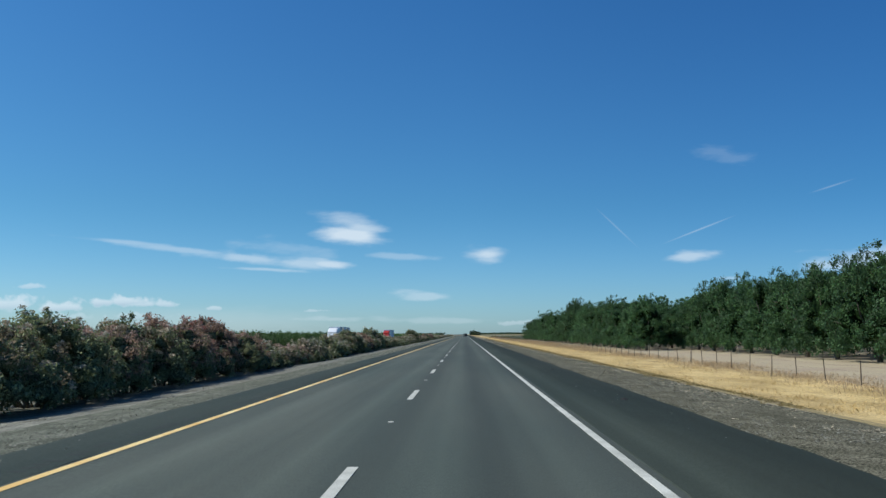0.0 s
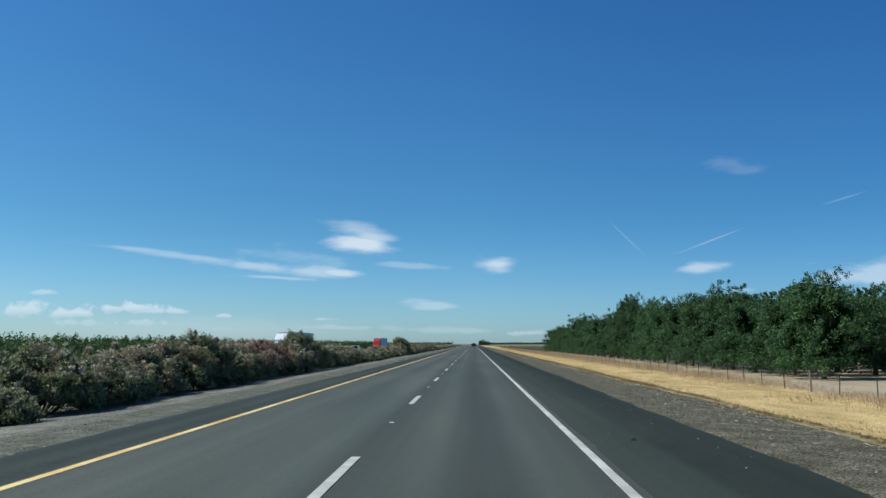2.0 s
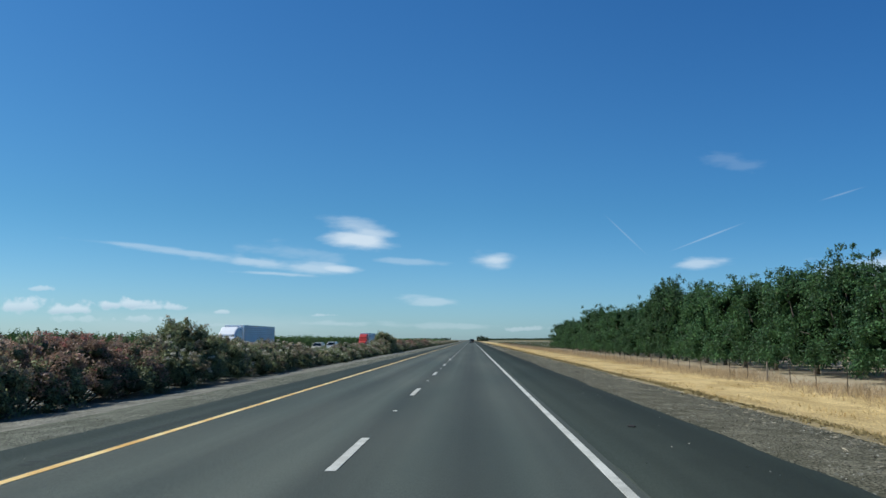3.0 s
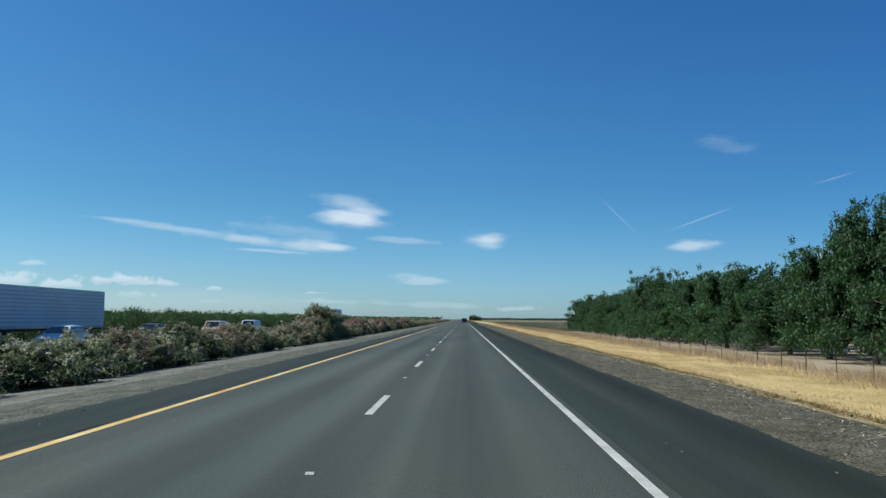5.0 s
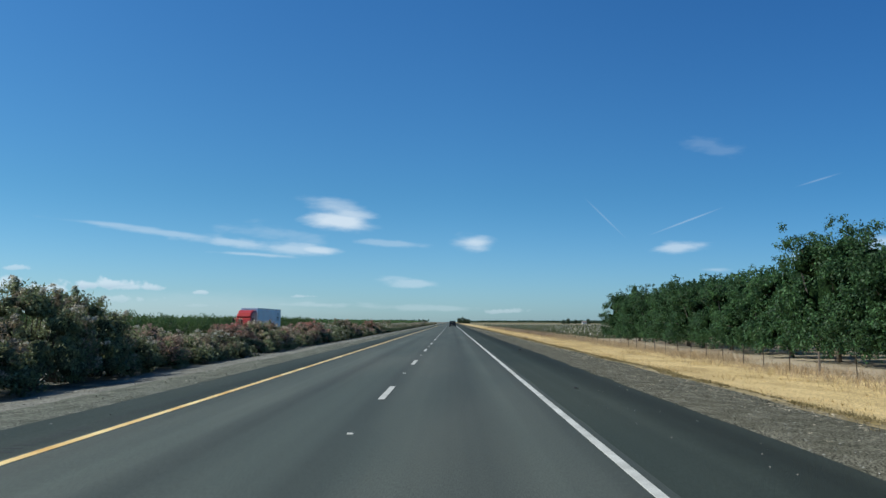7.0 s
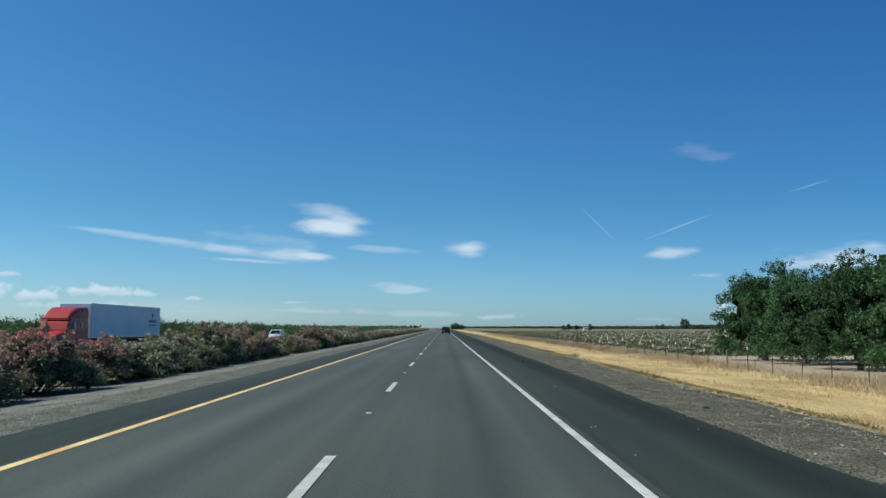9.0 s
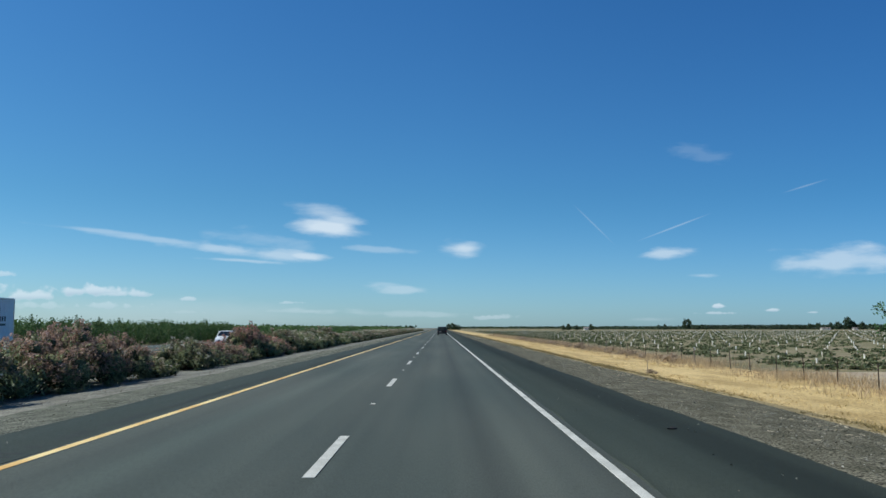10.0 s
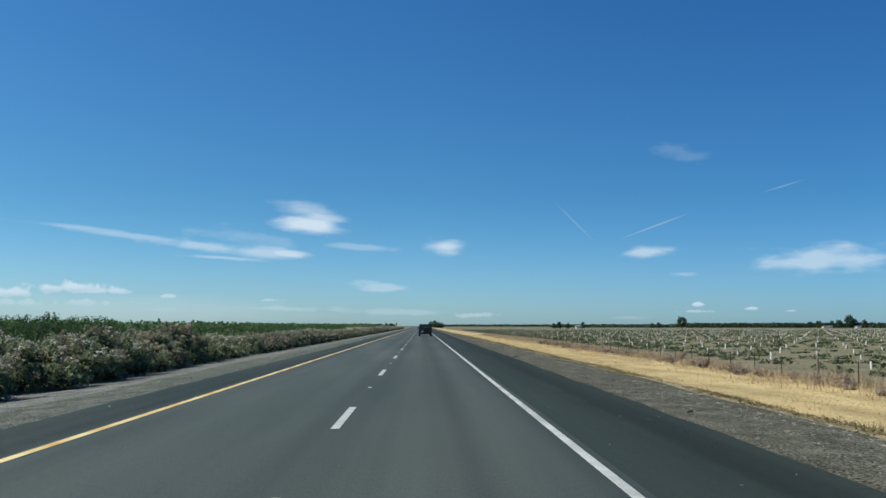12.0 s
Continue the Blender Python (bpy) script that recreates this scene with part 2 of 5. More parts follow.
MEDIAN_GRAVEL = material("grey_median_gravel", (0.086, 0.092, 0.070), 0.95, 1.2, 1.3, 24, bump=1.0, bump_scale=18, second=(0.150, 0.153, 0.122), spec=0.05)
DUST = material("median_dust", (0.200, 0.196, 0.160), 0.95, 0.75, 1.1, 15, bump=1.0, bump_scale=13, second=(0.105, 0.105, 0.086), spec=0.2)
STRAW_GROUND = material("straw_mat", (0.57, 0.42, 0.180), 0.95, 0.50, 0.6, 18, bump=1.0, bump_scale=20, second=(0.37, 0.26, 0.095), stretch=(1, 0.4, 1))
WEED_MAT = material("olive_weed_mat", (0.20, 0.155, 0.068), 0.95, 0.5, 1.4, 14, bump=1.0, bump_scale=16, second=(0.38, 0.285, 0.120), stretch=(1, 0.5, 1))
DIRT = material("orchard_dirt", (0.38, 0.318, 0.205), 0.95, 0.15, 0.25, 6, bump=0.5, bump_scale=7, second=(0.33, 0.26, 0.18))
FIELD = material("field_soil", (0.225, 0.190, 0.120), 0.95, 0.35, 0.25, 3, bump=0.6, bump_scale=4, second=(0.150, 0.148, 0.078), spec=0.05)
FAR_LAND = material("far_land", (0.24, 0.23, 0.14), 0.95, 0.2, 0.01, 0.3, second=(0.13, 0.14, 0.08))
PEBBLE = material("pale_pebbles", (0.25, 0.245, 0.205), 0.9, 0.2, 2, 20, island=0.55, second=(0.15, 0.15, 0.125), spec=0.15)
LITTER = material("straw_bits", (0.52, 0.45, 0.31), 0.9, 0.2, 2, 20, island=0.35)
BARK = material("bark", (0.14, 0.118, 0.092), 0.9, 0.3, 3, 25, bump=0.8, bump_scale=20)
WALNUT_LEAF = leaf_material("walnut_leaves", (0.058, 0.126, 0.040), (0.029, 0.070, 0.029), 0.45, 0.6, 3, 0.45)
ORCHARD_LEAF = leaf_material("young_orchard_leaves", (0.082, 0.146, 0.044), (0.064, 0.120, 0.036), 0.15, 0.65, 10, 0.25)
OLEANDER_LEAF = leaf_material("oleander_leaves", (0.215, 0.240, 0.118), (0.140, 0.172, 0.080), 0.40, 0.55, 28, 0.4, 0.3)
OLEANDER_DRY = leaf_material("dry_oleander_leaves", (0.30, 0.24, 0.16), (0.20, 0.17, 0.11), 0.45, 0.6, 28, 0.5, 0.4)
DARK_LEAF = leaf_material("far_tree_leaves", (0.045, 0.075, 0.035), (0.034, 0.058, 0.030))
# leaf tones mottled darker, painting the shade inside an oleander
OLEANDER_CORE = material("oleander_shade_core", (0.115, 0.125, 0.068), 0.9, 0.9, 1.5, 26, bump=1.0, bump_scale=26, second=(0.050, 0.056, 0.032), spec=0.0)
# near-black filler tone: paints the deep shade between a crown's leaf clumps
CROWN_SHADE_CORE = material("crown_shade_core", (0.020, 0.040, 0.014), 0.9, 0.8, 2.5, 14, bump=1.0, bump_scale=9, second=(0.005, 0.010, 0.005), spec=0.0)
TAR = material("tar_dark", (0.014, 0.018, 0.016), 0.9, 0.2)
BUSH_DEAD = leaf_material("dead_brown_twigs", (0.33, 0.255, 0.180), (0.25, 0.195, 0.135), 0.35, 0.8)
OLEANDER_FLUSH = leaf_material("faded_pinkish_leaf_tips", (0.32, 0.220, 0.160), (0.24, 0.170, 0.120), 0.4, 0.6, 28, 0.5, 0.4)
TWIG = material("twigs", (0.10, 0.075, 0.05), 0.9, 0.3, 4, 30)
BLOSSOM = {
    "red": leaf_material("red_blossom", (0.47, 0.185, 0.150), (0.38, 0.175, 0.135), 0.3),
    "pink": leaf_material("pink_blossom", (0.52, 0.355, 0.285), (0.42, 0.275, 0.215), 0.3),
    "cream": leaf_material("cream_blossom", (0.58, 0.50, 0.38), (0.44, 0.36, 0.26), 0.3),
    "green": leaf_material("sparse_blossom", (0.50, 0.48, 0.36), (0.38, 0.36, 0.26), 0.3),
    "white": leaf_material("white_blossom", (0.53, 0.51, 0.41), (0.41, 0.38, 0.29), 0.3),
}
STRAW = leaf_material("dry_grass", (0.62, 0.46, 0.205), (0.51, 0.37, 0.155), 0.25, 0.7)
STRAW_BROWN = leaf_material("tall_dry_weeds", (0.52, 0.395, 0.235), (0.40, 0.30, 0.18), 0.35, 0.7)
OLIVE_WEED = leaf_material("olive_weeds", (0.33, 0.255, 0.110), (0.22, 0.175, 0.075), 0.35, 0.7)
GREY_WEED = leaf_material("grey_green_weeds", (0.105, 0.124, 0.058), (0.072, 0.090, 0.040), 0.35, 0.7)
POST_STEEL = material("weathered_steel_post", (0.055, 0.050, 0.043), 0.7, 0.25, 6, 40, metal=0.3, second=(0.13, 0.085, 0.055))
POST_WOOD = material("weathered_wood_post", (0.19, 0.155, 0.12), 0.9, 0.3, 4, 30, bump=0.6, bump_scale=30)
STAKE_WOOD = material("pale_stake_wood", (0.46, 0.38, 0.27), 0.9, 0.2, 4, 30)
WIRE = material("fence_wire", (0.22, 0.20, 0.18), 0.6, 0.1, metal=0.6)
GUARD = material("white_tree_guard", (0.72, 0.70, 0.63), 0.7, 0.08, 3, 20, second=(0.62, 0.58, 0.48), objects=0.1, island=0.1)
BLACK_PAINT = material("black_car_paint", (0.012, 0.013, 0.015), 0.35, 0.1, spec=0.5)
WHITE_PAINT = material("white_truck_paint", (0.74, 0.76, 0.78), 0.35, 0.05, 0.6, 6, second=(0.66, 0.68, 0.70))
SILVER_PAINT = material("silver_car_paint", (0.62, 0.65, 0.69), 0.3, 0.04, metal=0.15)
BEIGE_PAINT = material("beige_car_paint", (0.52, 0.47, 0.38), 0.3, 0.04, metal=0.15)
BLUE_PAINT = material("blue_grey_car_paint", (0.045, 0.055, 0.075), 0.45, 0.05, metal=0.1)
DARK_PAINT = material("dark_grey_car_paint", (0.05, 0.055, 0.06), 0.3, 0.05, metal=0.2)
RED_PAINT = material("red_truck_paint", (0.42, 0.045, 0.032), 0.35, 0.08, 0.8, 5, second=(0.34, 0.04, 0.03))
TRAILER_SKIN = material("white_trailer_skin", (0.60, 0.72, 0.79), 0.45, 0.05, 0.35, 4, second=(0.58, 0.63, 0.69))
# greyer than the skin: shade lines of the corrugation, put in as colour
RIB_SHADE = material("trailer_rib_shade", (0.30, 0.36, 0.41), 0.5, 0.08)
TRIM_BLACK = material("black_plastic", (0.02, 0.02, 0.022), 0.6, 0.15)
RUBBER = material("tyre_rubber", (0.022, 0.022, 0.022), 0.85, 0.15)
ALLOY = material("alloy", (0.55, 0.56, 0.58), 0.35, 0.08, metal=0.8)
LAMP_GLASS = material("headlamp_glass", (0.70, 0.72, 0.74), 0.12, 0.03)
TAIL_RED = material("tail_lamp_red", (0.30, 0.015, 0.012), 0.25, 0.05)
LOGO_GREEN = material("dark_teal_print", (0.05, 0.11, 0.12), 0.5, 0.05)
PLATE = material("number_plate", (0.70, 0.70, 0.68), 0.5, 0.03)
GLASS = glass_material("tinted_glass", (0.012, 0.018, 0.022))
HOUSE_WALL = material("white_house_wall", (0.72, 0.70, 0.66), 0.8, 0.08)
HOUSE_ROOF = material("grey_roof", (0.22, 0.19, 0.17), 0.8, 0.15)

# ---- building helpers ----
def mesh_object(name, verts, faces, mats, parent=None, label="", slots=None, smooth=False):
    me = bpy.data.meshes.new(name)
    me.from_pydata([tuple(v) for v in verts], [], [tuple(f) for f in faces])
    for m in mats if isinstance(mats, (list, tuple)) else [mats]:
        me.materials.append(m)
    if slots is not None:
        me.polygons.foreach_set("material_index", slots)
    if smooth:
        me.polygons.foreach_set("use_smooth", [True] * len(me.polygons))
    me.update()
    ob = new(name, me)
    ob.parent = parent
    if label:
        ob["label"] = label
    return ob


def part(name, bm, mat, parent=None, label="", smooth=False):
    me = bpy.data.meshes.new(name)
    bm.to_mesh(me)
    bm.free()
    me.materials.append(mat)
    if smooth:
        me.polygons.foreach_set("use_smooth", [True] * len(me.polygons))
    ob = new(name, me)
    ob.parent = parent
    if label:
        ob["label"] = label
    return ob


def thing(name, label, category, group="", at=(0, 0, 0)):
    ob = new(name)
    ob.location = at
    ob.empty_display_size = 0.2
    return tagged(ob, label, category, group)


def tube(points, radii, sides=6):
    """Verts and faces of a tapered tube along points."""
    verts, faces = [], []
    for i, p in enumerate(points):
        p = Vector(p)
        d = (Vector(points[min(i + 1, len(points) - 1)]) - Vector(points[max(i - 1, 0)])).normalized()
        side = d.cross(Vector((0, 1, 0)) if abs(d.y) < 0.9 else Vector((1, 0, 0))).normalized()
        other = d.cross(side)
        for k in range(sides):
            a = 2 * math.pi * k / sides
            verts.append(p + (side * math.cos(a) + other * math.sin(a)) * radii[i])
    for i in range(len(points) - 1):
        for k in range(sides):
            a, b = i * sides + k, i * sides + (k + 1) % sides
            faces.append((a, b, b + sides, a + sides))
    faces.append(tuple(range(sides))[::-1])
    faces.append(tuple(range((len(points) - 1) * sides, len(points) * sides)))
    return verts, faces


def merged(pieces):
    verts, faces = [], []
    for v, f in pieces:
        o = len(verts)
        verts += list(v)
        faces += [tuple(i + o for i in q) for q in f]
    return verts, faces


def leaves(rng, centres, normals, length, width, jitter=0.6, upward=0.0, bend=0.35):
    """Pointed leaves as one array of triangles: each sits at a centre and faces roughly along its normal."""
    c = np.asarray(centres, float)
    k = len(c)
    nrm = np.asarray(normals, float) + rng.normal(0, jitter, (k, 3))
    nrm /= np.linalg.norm(nrm, axis=1)[:, None] + 1e-9
    ref = rng.normal(0, 1, (k, 3))
    ref[:, 2] += upward
    t = ref - (ref * nrm).sum(1)[:, None] * nrm
    t /= np.linalg.norm(t, axis=1)[:, None] + 1e-9
    s = np.cross(nrm, t)
    ln = length * rng.uniform(0.6, 1.35, (k, 1))
    wd = width * rng.uniform(0.6, 1.35, (k, 1))
    fold = nrm * wd * bend
    v = np.stack([c - t * ln / 2 - s * wd / 2, c + s * wd / 2 - t * ln * 0.3 + fold, c + t * ln / 2 - fold], 1).reshape(-1, 3)
    f = np.arange(3 * k).reshape(k, 3)
    return v, f


def leaf_object(name, sets, mats, parent=None, label=""):
    """One mesh of leaf sets [(verts, faces, slot)]."""
    vs, fs, sl, o = [], [], [], 0
    for v, f, s in sets:
        vs.append(v)
        fs.append(f + o)
        sl += [s] * len(f)
        o += len(v)
    v, f = np.concatenate(vs), np.concatenate(fs)
    me = bpy.data.meshes.new(name)
    me.vertices.add(len(v))
    me.vertices.foreach_set("co", v.ravel())
    me.loops.add(f.size)
    me.loops.foreach_set("vertex_index", f.ravel())
    me.polygons.add(len(f))
    me.polygons.foreach_set("loop_start", np.arange(0, f.size, 3))
    for m in mats:
        me.materials.append(m)
    me.polygons.foreach_set("material_index", sl)
    me.update(calc_edges=True)
    ob = new(name, me)
    ob.parent = parent
    if label:
        ob["label"] = label
    return ob


def in_blobs(rng, blobs, per, shell=0.55):
    """Points in ellipsoidal clumps (centre, radii), thicker towards their skin, and the outward way at each."""
    pts, way = [], []
    for (c, r), k in zip(blobs, per):
        d = rng.normal(0, 1, (k, 3))
        d /= np.linalg.norm(d, axis=1)[:, None]
        rad = rng.uniform(shell, 1.08, (k, 1))
        pts.append(np.array(c) + d * rad * np.array(r))
        way.append(d / np.array(r) * np.mean(r))
    return np.concatenate(pts), np.concatenate(way)


# ---- ground and roads ----
FIELD_Z = -1.0
PROFILE = [(-4500, -1.0, 0), (-400, -0.9, 0), (-60, -0.8, 6), (-40, -0.72, 6), (-36.0, -0.52, 2), (-33.2, -0.37, 2), (-21.2, -0.37, 3), (-18.5, -0.50, 3),
           (-15.5, -0.62, 3), (-13.4, -0.60, 3), (-11.6, -0.55, 3), (-10.2, -0.42, 3), (-9.0, -0.30, 3), (-8.3, -0.22, 8), (-7.6, -0.15, 8), (-6.9, -0.09, 8),
           (-6.2, -0.05, 8), (-5.7, -0.03, 8), (-4.6, -0.05, 2), (5.5, -0.05, 2), (6.55, -0.03, 2), (7.4, -0.06, 2), (8.4, -0.12, 2), (9.0, -0.17, 2), (9.62, -0.225, 7), (10.15, -0.29, 7), (10.6, -0.37, 7),
           (11.05, -0.47, 4), (12.4, -0.74, 4), (13.6, -0.86, 4), (15.0, -0.93, 4), (17.0, -0.97, 4), (19.0, FIELD_Z, 4), (21.2, FIELD_Z, 5), (22.5, FIELD_Z, 5), (25.0, FIELD_Z, 5),
           (30.0, FIELD_Z, 5), (45, FIELD_Z, 5), (80, FIELD_Z, 5), (400, -1.05, 6), (4500, -1.2, 6)]


def ground_height(x):
    for (x0, z0, _), (x1, z1, _) in zip(PROFILE, PROFILE[1:]):
        if x0 <= x <= x1:
            return z0 + (z1 - z0) * (x - x0) / (x1 - x0)
    return -1.0


ORCHARD_END = 313.5


def build_ground():
    rows = [-600, -200, -60] + [i * 2.0 for i in range(-10, 260)] + [540, 600, 700, 850, 1100, 1600, 2500, 4600]
    verts, faces, slots = [], [], []
    k = len(PROFILE)
    for y in rows:
        for x, z, _ in PROFILE:
            lump = 0.0
            if -34 < x < -5.8 or 6.6 < x < 40:
                lump = 0.05 * noise.noise(Vector((x * 0.35, y * 0.22, 3.1))) + 0.025 * noise.noise(Vector((x * 1.1, y * 0.7, 8.0)))
                if -33.5 < x < -21 or abs(x) < 8:
                    lump *= 0.25
            wave = 0.22 * noise.noise(Vector((x * 0.2, y * 0.11, 0.5))) if 6.6 < x < 22 or -21 < x < -5.8 else 0.0
            verts.append((x + wave, y, z + lump))
    for j in range(len(rows) - 1):
        for i in range(k - 1):
            faces.append((j * k + i, j * k + i + 1, (j + 1) * k + i + 1, (j + 1) * k + i))
            s = PROFILE[i][2]
            if s == 5 and rows[j] >= ORCHARD_END + 4:
                s = 6
            slots.append(s)
    ob = mesh_object("ground", verts, faces, [FAR_LAND, DIRT, GRAVEL, DUST, STRAW_GROUND, DIRT, FIELD, WEED_MAT, MEDIAN_GRAVEL], slots=slots, smooth=True)
    tagged(ob, "flat farmland with gravel verges, straw strip and pale dirt", "ground", kind="structure")


def strip(name, x0, x1, z, y0, y1, mat, label, category, thick=0.05, ragged=0.0, step=4.0):
    """A long slab with slightly ragged edges."""
    k = max(1, int((y1 - y0) / step))
    verts, faces = [], []
    for j in range(k + 1):
        y = y0 + (y1 - y0) * j / k
        a = ragged * noise.noise(Vector((x0, y * 0.35, 1.0)))
        b = ragged * noise.noise(Vector((x1, y * 0.35, 5.0)))
        verts += [(x0 + a - thick, y, z - thick), (x0 + a, y, z), (x1 + b, y, z), (x1 + b + thick, y, z - thick)]
    for j in range(k):
        for i in range(3):
            faces.append((4 * j + i, 4 * j + i + 1, 4 * j + i + 5, 4 * j + i + 4))
    ob = mesh_object(name, verts, faces, mat)
    return tagged(ob, label, category, kind="structure")


YELLOW_X, WHITE_X, DASH_X, PERIOD, DASH = -4.0, 3.64, -0.04, 14.63, 3.61
FAR_ROAD_Z = -0.31


def build_roads():
    strip("road", -4.15, 3.83, 0.0, -120, 3200, ASPHALT, "grey worn asphalt of two highway lanes", "road", 0.06)
    strip("shoulder_road_median", -5.68, -4.15, -0.002, -120, 3200, SHOULDER_WORN, "dark asphalt shoulder beside the median", "road", 0.05, 0.10, 1.5)
    strip("shoulder_road_verge", 3.83, 6.36, -0.002, -120, 3200, SHOULDER, "dark smooth asphalt shoulder beside the verge", "road", 0.05, 0.14, 1.2)
    strip("road_oncoming", -32.9, -21.6, FAR_ROAD_Z, -120, 3200, ASPHALT, "grey asphalt of the oncoming carriageway", "road", 0.06, 0.06)
    strip("yellow_edge_line", YELLOW_X - 0.075, YELLOW_X + 0.075, 0.006, -60, 1500, PAINT_YELLOW, "solid yellow painted edge line", "road marking", 0.004)
    strip("white_edge_line", WHITE_X - 0.065, WHITE_X + 0.065, 0.006, -60, 1500, PAINT_WHITE, "solid white painted edge line", "road marking", 0.004)
    strip("far_yellow_line", -23.4, -23.25, FAR_ROAD_Z + 0.006, -60, 900, PAINT_YELLOW, "yellow edge line of the oncoming carriageway", "road marking", 0.004)
    strip("far_white_line", -30.75, -30.6, FAR_ROAD_Z + 0.006, -60, 900, PAINT_WHITE, "white edge line of the oncoming carriageway", "road marking", 0.004)
    # lane dashes
    def dash_mesh(w, l):
        bm = bmesh.new()
        bmesh.ops.create_cube(bm, size=1, matrix=Matrix.Translation((0, l / 2, 0)) @ Matrix.Diagonal((w, l, 0.006, 1)))
        return bm
    first = part("lane_dash", dash_mesh(0.15, DASH), PAINT_WHITE)
    first.location = (DASH_X, -2 * PERIOD, 0.006)
    tagged(first, "white painted lane dash on grey asphalt", "road marking", "lane dashes")
    for i in range(-1, 62):
        copy_thing(first, pose(DASH_X, i * PERIOD, 0.006))
    far = part("lane_dash", dash_mesh(0.15, DASH), PAINT_WHITE)
    far.location = (-27.0, -20, FAR_ROAD_Z + 0.006)
    tagged(far, "white lane dash on the oncoming carriageway", "road marking", "oncoming lane dashes")
    for i in range(0, 40):
        copy_thing(far, pose(-27.0, i * PERIOD, FAR_ROAD_Z + 0.006))
    # raised reflectors between the dashes
    bm = bmesh.new()
    bmesh.ops.create_cube(bm, size=1, matrix=Matrix.Translation((0, 0, 0.009)) @ Matrix.Diagonal((0.11, 0.10, 0.018, 1)))
    for v in bm.verts:
        if v.co.z > 0.01:
            v.co.y *= 0.45
            v.co.x *= 0.85
    mark = part("road_reflector", bm, PAINT_WHITE)
    mark.location = (DASH_X, -2 * PERIOD + DASH + 5.5, 0)
    tagged(mark, "low white raised reflector on the lane line", "road reflector", "lane reflectors")
    for i in range(-1, 40):
        copy_thing(mark, pose(DASH_X, i * PERIOD + DASH + 5.5, 0))


def build_rumble():
    rng = random.Random(8)
    pieces = []
    for i in range(1300):
        y = -2 + i * 0.305
        if rng.random() < 0.3:
            continue
        x0, x1 = -4.66 + rng.uniform(-0.03, 0.06), -4.36 + rng.uniform(-0.06, 0.03)
        pieces.append(([(x0, y, 0.0005), (x1, y, 0.0005), (x1, y + 0.09, 0.0005), (x0, y + 0.09, 0.0005),
                        (x0 + 0.02, y + 0.03, 0.002), (x1 - 0.02, y + 0.03, 0.002), (x1 - 0.02, y + 0.06, 0.002), (x0 + 0.02, y + 0.06, 0.002)],
                       [(0, 1, 5, 4), (1, 2, 6, 5), (2, 3, 7, 6), (3, 0, 4, 7), (4, 5, 6, 7)]))
    v, f = merged(pieces)
    tagged(mesh_object("rumble_strip", v, f, TAR), "dark rumble bars on the shoulder beside the yellow line", "rumble strip", kind="stuff")


def build_debris():
    """Small pale chips scattered on both shoulders, and a few dark scraps."""
    g = np.random.default_rng(63)
    k = 900
    y = 4 + 420 * g.uniform(0, 1, k)
    x = np.where(g.uniform(0, 1, k) < 0.75, 4.0 + 2.3 * g.uniform(0, 1, k) ** 0.8, -4.8 - 0.8 * g.uniform(0, 1, k))
    v, f = leaves(g, np.stack([x, y, np.full(k, 0.012)], 1), np.tile((0, 0, 1.0), (k, 1)), 0.034, 0.026, 0.15)
    tagged(leaf_object("shoulder_chips", [(v, f, 0)], [PEBBLE]), "pale stone chips scattered on the asphalt shoulder", "stone chips", kind="stuff")
    rng = random.Random(71)
    first = None
    for i in range(16):
        bm = bmesh.new()
        bmesh.ops.create_icosphere(bm, subdivisions=1, radius=0.07)
        m = pose(rng.uniform(4.6, 7.6), 12 + i * 25 + rng.uniform(-8, 8), 0.0, 0, 0, rng.uniform(0, 360))
        if first is None:
            for v in bm.verts:
                v.co = Vector((v.co.x * 1.5, v.co.y, max(0.0, v.co.z) * 0.6)) * rng.uniform(0.7, 1.3)
            first = part("tyre_scrap", bm, RUBBER)
            tagged(first, "torn black rubber scrap on the shoulder", "road debris", "rubber scraps")
            first.matrix_basis = m
        else:
            bm.free()
            copy_thing(first, m)


build_ground()
build_roads()
build_debris()
build_rumble()


# ---- median oleanders ----
# each bush of the planting by its place along the road, the height of its top over the road and its blossom
NEAR_BUSHES = [(16.5, 2.9, "cream"), (20.5, 2.7, "white"), (24, 2.5, "pink"), (28, 2.8, "cream"), (32, 2.9, "pink"), (35, 2.35, "red"), (39, 3.0, "red"), (43, 2.4, "pink"),
               (47, 1.8, "red"), (50, 1.5, "white"), (53, 1.3, "cream"), (57, 1.2, "pink"), (60.5, 1.0, "pink"), (63.5, 1.3, "cream"), (66.5, 1.3, "white"), (69.5, 1.1, "cream"),
               (73, 0.6, "white"), (76.8, 1.9, "white"), (79.5, 1.4, "white"), (82, 1.6, "cream"), (86, 1.8, "cream"), (90, 2.2, "cream"), (92.6, 2.4, "white"), (96, 2.1, "white"),
               (100.5, 1.9, "cream"), (104, 1.95, "pink"), (108, 2.15, "red"), (112, 1.9, "pink"), (115.5, 2.1, "white"), (119, 2.85, "white"), (124, 2.2, "white"), (129, 2.0, "white")]
